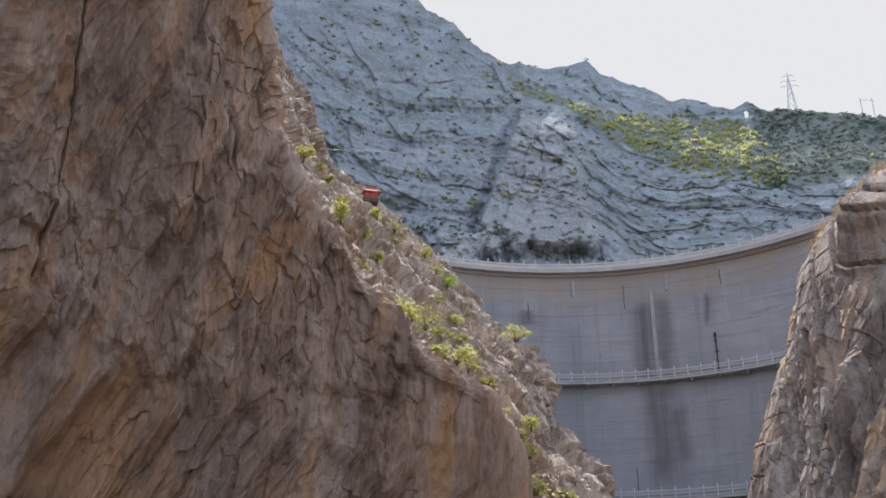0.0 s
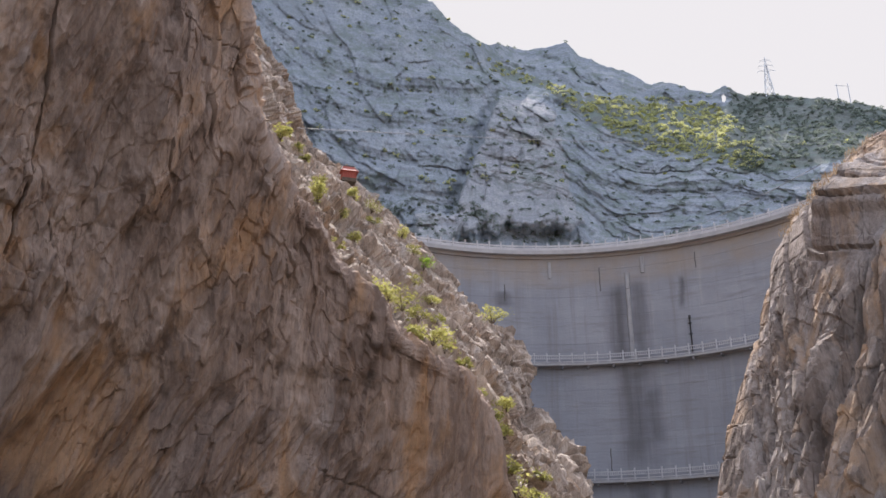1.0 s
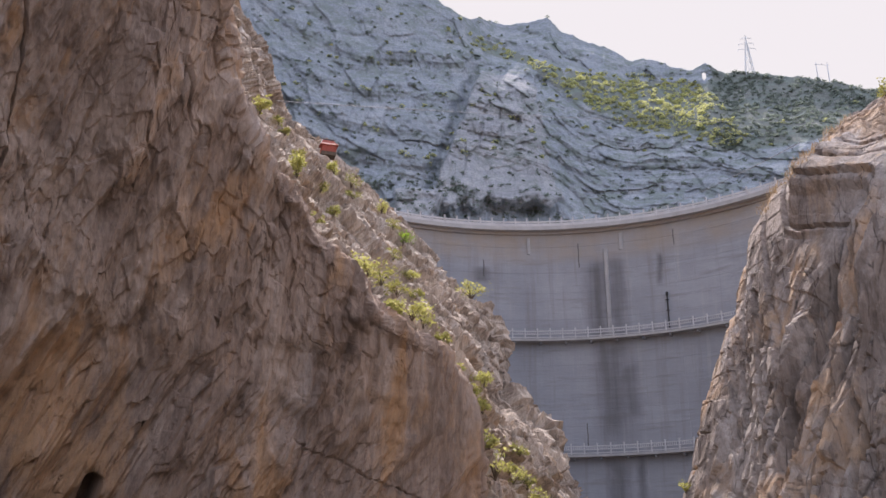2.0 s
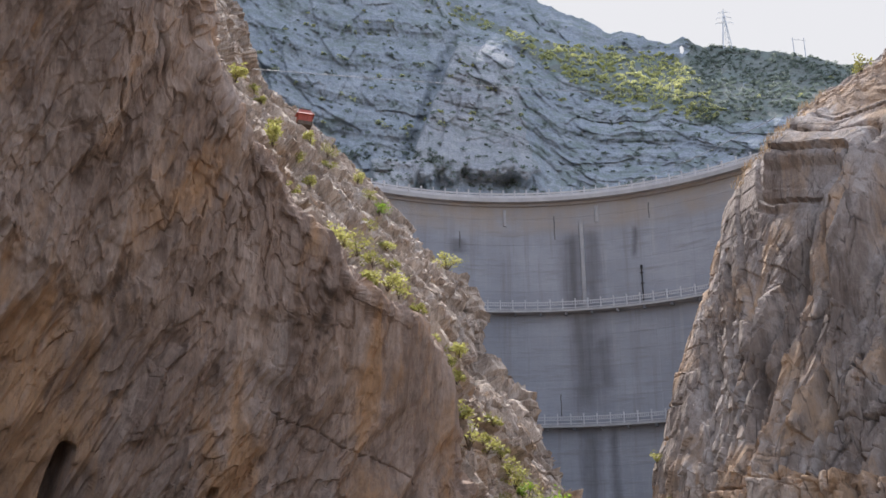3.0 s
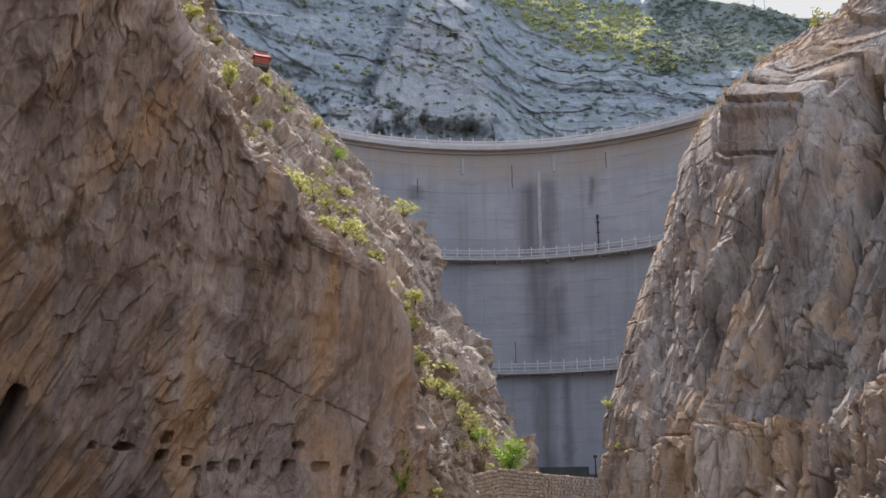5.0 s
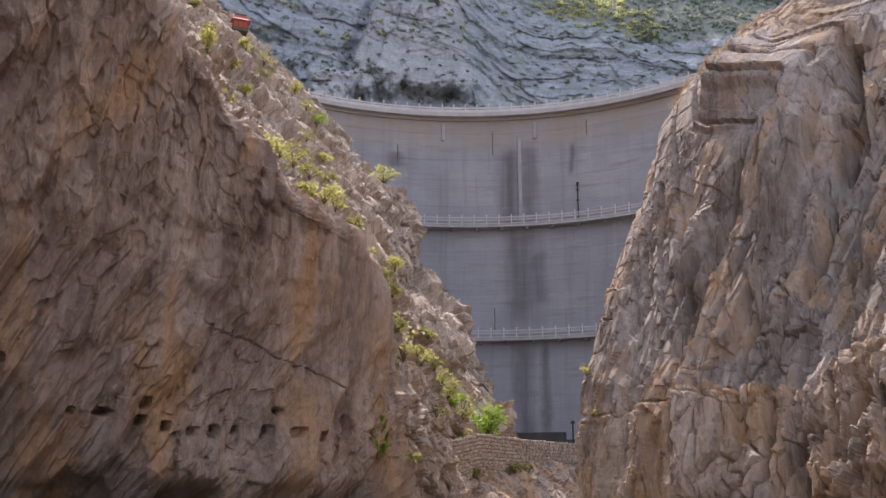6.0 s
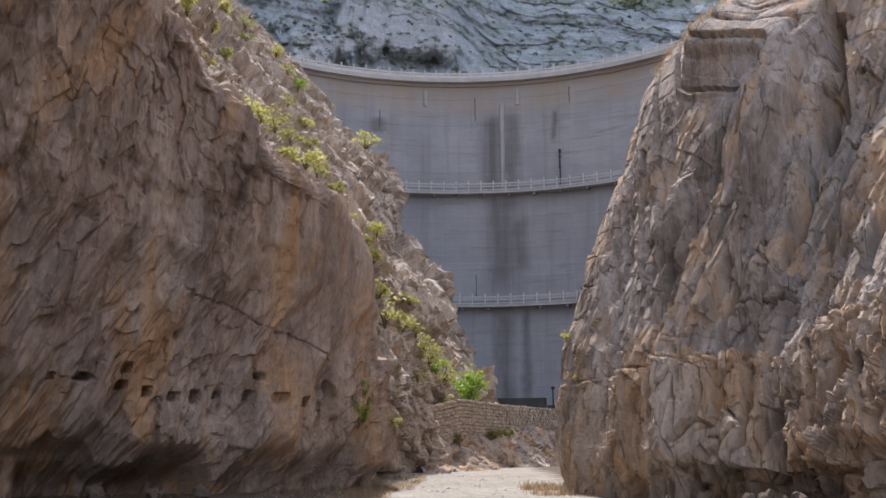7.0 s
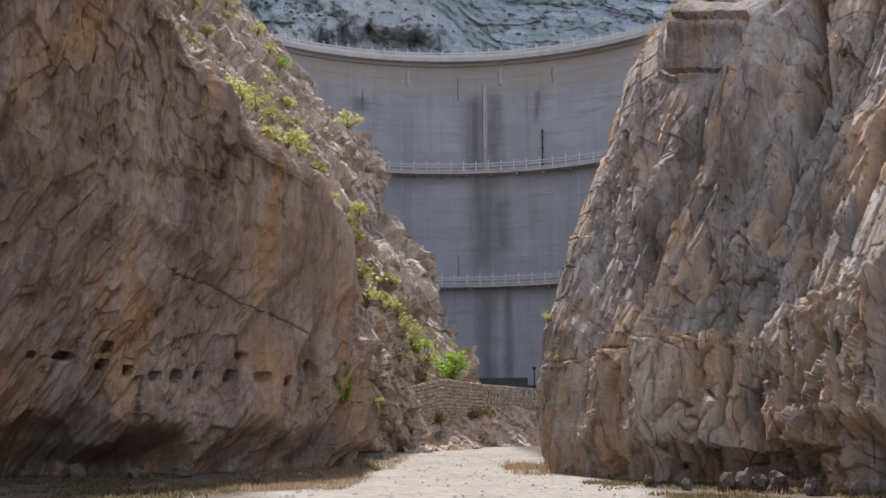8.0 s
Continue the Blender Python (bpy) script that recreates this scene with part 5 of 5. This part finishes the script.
for k, (a, d, s) in enumerate(((13.6, 33.5, 0.25), (15.7, 33, 0.36), (16.6, 33, 0.42), (17.5, 32.5, 0.33), (18.3, 32.3, 0.42), (20.1, 31, 0.3), (11.6, 35, 0.25), (22.4, 30, 0.3))):
    boulder(d * math.sin(radians(a)), d * math.cos(radians(a)), (s * 0.8, s * 0.7, s), 500 + k, "pale rounded boulder at the foot of the cliff, shade put into its colour")
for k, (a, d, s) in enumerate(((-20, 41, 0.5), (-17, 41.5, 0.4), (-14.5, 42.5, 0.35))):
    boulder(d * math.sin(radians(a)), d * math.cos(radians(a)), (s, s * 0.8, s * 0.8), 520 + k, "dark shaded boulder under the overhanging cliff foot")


def build_rubble():
    rng = random.Random(99)
    vs, fs = [], []
    for _ in range(2200):
        x, y = rng.uniform(-9, 7), rng.uniform(24, 75)
        if x > 4.2 + max(0, (45 - y) * 0.1):
            continue
        z = float(0.9 * smooth(35, 110, np.array(y)))
        r = 0.02 + 0.07 * rng.random() ** 5
        b = len(vs)
        for dx, dy, dz in ((1, 0, 0), (0, 1, 0), (-1, 0, 0), (0, -1, 0), (0, 0, 1)):
            vs.append((x + r * (dx + rng.uniform(-0.3, 0.3)), y + r * (dy + rng.uniform(-0.3, 0.3)), z + r * (dz * 0.8 + rng.uniform(-0.1, 0.2))))
        fs += [(b, b + 1, b + 4), (b + 1, b + 2, b + 4), (b + 2, b + 3, b + 4), (b + 3, b, b + 4)]
    stuff("gravel", vs, fs, M_BOULDER, "loose pale stones scattered over the gravel track", "gravel")


build_rubble()


# ---------------- pavilion, pylon, poles and cable ----------------
def build_pavilion():
    at = on_rock("left", -15.2, 26.35, 0.4)
    base = Vector(polar(-14.85, 26.95, np.hypot(at[0], at[1]) + 7.0)) - Vector((0, 0, 2.3))
    ob = new("pavilion")
    tagged(ob, "small red pavilion with grey-tiled roof on the rocky slope", "pavilion")
    ob.location = base
    ob.rotation_euler = (0, 0, radians(25))
    ob.scale = (0.5, 0.5, 0.5)
    for name, x, y, z, sx, sy, sz, mat in (("plinth", 0, 0, -0.4, 3.8, 3.0, 1.0, M_DIM), ("wall", 0, 0, 1.0, 3.6, 2.8, 1.8, M_RED)):
        bm = bmesh.new()
        box(bm, x, y, z, sx, sy, sz, None, 0.03)
        part(name, bm, mat, ob)
    bm = bmesh.new()
    eave = [bm.verts.new(v) for v in ((-2.4, -2.0, 1.9), (2.4, -2.0, 1.9), (2.4, 2.0, 1.9), (-2.4, 2.0, 1.9))]
    top = [bm.verts.new(v) for v in ((-1.5, 0, 4.0), (1.5, 0, 4.0))]
    for f in ((eave[0], eave[1], top[1], top[0]), (eave[1], eave[2], top[1]), (eave[2], eave[3], top[0], top[1]), (eave[3], eave[0], top[0]), eave[::-1]):
        bm.faces.new(f)
    part("roof", bm, M_RED, ob, "red roof slope")
    bm = bmesh.new()
    box(bm, 0, 0, 4.1, 3.4, 0.35, 0.4, None, 0.05)
    part("ridge_tiles", bm, M_TILE, ob, "dark grey ridge tiles")
    for x, y in ((-2.4, -2.0), (2.4, -2.0), (2.4, 2.0), (-2.4, 2.0)):
        bm = bmesh.new()
        rod(bm, (x, y, 1.95), (math.copysign(1.5, x), 0, 4.05), 0.13, None, 6)
        part("hip_tiles", bm, M_SLAB, ob, "pale hip tiles")
    for x in (-1.7, -0.6, 0.6, 1.7):
        bm = bmesh.new()
        rod(bm, (x, -1.6, 0.1), (x, -1.6, 1.9), 0.1, None, 8)
        part("column", bm, M_RED, ob)


build_pavilion()


def ridge_at(az, drop=0.0):
    r = ROCK_FACES["ridge"]
    A, E = bearing(r)
    return Vector(r[np.argmin(np.abs(A - az))]) - Vector((0, 0, drop))


def build_pylon():
    ob = new("transmission_pylon")
    tagged(ob, "tall steel lattice power pylon on the mountain ridge", "pylon")
    ob.location = ridge_at(12.25, 2)
    ob.scale = (0.58, 0.58, 0.58)
    H, b0, b1 = 40.0, 3.6, 0.7
    half = lambda z: b0 + (b1 - b0) * min(z / (H * 0.8), 1.0)
    r = 0.26
    for sx in (-1, 1):
        for sy in (-1, 1):
            bm = bmesh.new()
            rod(bm, (sx * b0, sy * b0, 0), (sx * b1, sy * b1, H * 0.8), r, r * 0.8)
            rod(bm, (sx * b1, sy * b1, H * 0.8), (0, 0, H), r * 0.8, r * 0.5)
            part("leg", bm, M_PYLON, ob)
    zs = [0, 8, 15, 21, 26, 30, 33]
    for a, b in zip(zs, zs[1:]):
        for s in (-1, 1):
            for ends in (((-1, s), (1, s)), ((s, -1), (s, 1))):
                bm = bmesh.new()
                (x0, y0), (x1, y1) = ends
                rod(bm, (x0 * half(a), y0 * half(a), a), (x1 * half(b), y1 * half(b), b), 0.14)
                rod(bm, (x1 * half(a), y1 * half(a), a), (x0 * half(b), y0 * half(b), b), 0.14)
                part("brace", bm, M_PYLON, ob)
    for z, w in ((26, 7.0), (31, 6.0), (36, 4.5)):
        bm = bmesh.new()
        for s in (-1, 1):
            rod(bm, (0, 0, z), (s * w, 0, z + 0.3), 0.2, 0.12)
            rod(bm, (0, 0, z + 1.8), (s * w, 0, z + 0.3), 0.14, 0.1)
            rod(bm, (s * w, 0, z + 0.3), (s * w, 0, z - 1.6), 0.13)
        part("cross_arm", bm, M_PYLON, ob)


def build_pole_pair():
    ob = new("power_pole_pair")
    tagged(ob, "pair of grey power poles joined by a crossbar on the ridge", "power poles")
    a, b = ridge_at(16.15, 1), ridge_at(16.75, 1)
    ob.location = a
    off = b - a
    for o, h in ((Vector((0, 0, 0)), 10.2), (off, 11.4)):
        bm = bmesh.new()
        rod(bm, o, o + Vector((0, 0, h)), 0.25, 0.18, 8)
        part("pole", bm, M_PYLON, ob)
    bm = bmesh.new()
    rod(bm, Vector((-0.8, 0, 9.4)), off + Vector((0.8, 0, 9.9)), 0.1)
    part("crossbar", bm, M_PYLON, ob)
    for k in (0.0, 0.5, 1.0):
        bm = bmesh.new()
        c = off * k + Vector((0, 0, 9.6 + 0.4 * k))
        rod(bm, c, c + Vector((0, 0, 0.7)), 0.15, 0.08, 8)
        part("insulator", bm, M_SLAB, ob)


build_pylon()
build_pole_pair()


def build_cable(a, b, sag, r):
    t = np.linspace(0, 1, 60)[:, None]
    pts = a + (b - a) * t
    pts[:, 2] -= sag * 4 * (t[:, 0] - t[:, 0] ** 2)
    bm = bmesh.new()
    for p, q in zip(pts, pts[1:]):
        rod(bm, p, q, r, None, 5)
    tagged(part("cable", bm, M_CABLE), "thin grey cable slung across the gorge above the dam", "cable")


M_CABLE = plain_material("weathered_cable", (0.22, 0.22, 0.23), (0.34, 0.34, 0.35), 2.0, 0.7)
build_cable(polar(-18.3, 28.85, 122.0), polar(15.0, 26.3, 330.0), 1.5, 0.05)
build_cable(polar(5.0, 22.3, 142.0), polar(14.6, 25.2, 58.0), 0.5, 0.02)


def build_marker_post():
    c = polar(5.28, 3.3, 138.0)
    ob = new("lamp_post")
    tagged(ob, "short dark metal post standing at the dam foot", "post")
    ob.location = c
    bm = bmesh.new()
    rod(bm, (0, 0, -1.0), (0, 0, 1.7), 0.12, 0.09, 8)
    part("pole", bm, M_DARK, ob)
    bm = bmesh.new()
    box(bm, 0, 0, 1.7, 0.5, 0.35, 0.4, None, 0.05)
    part("head", bm, M_DARK, ob)


build_marker_post()
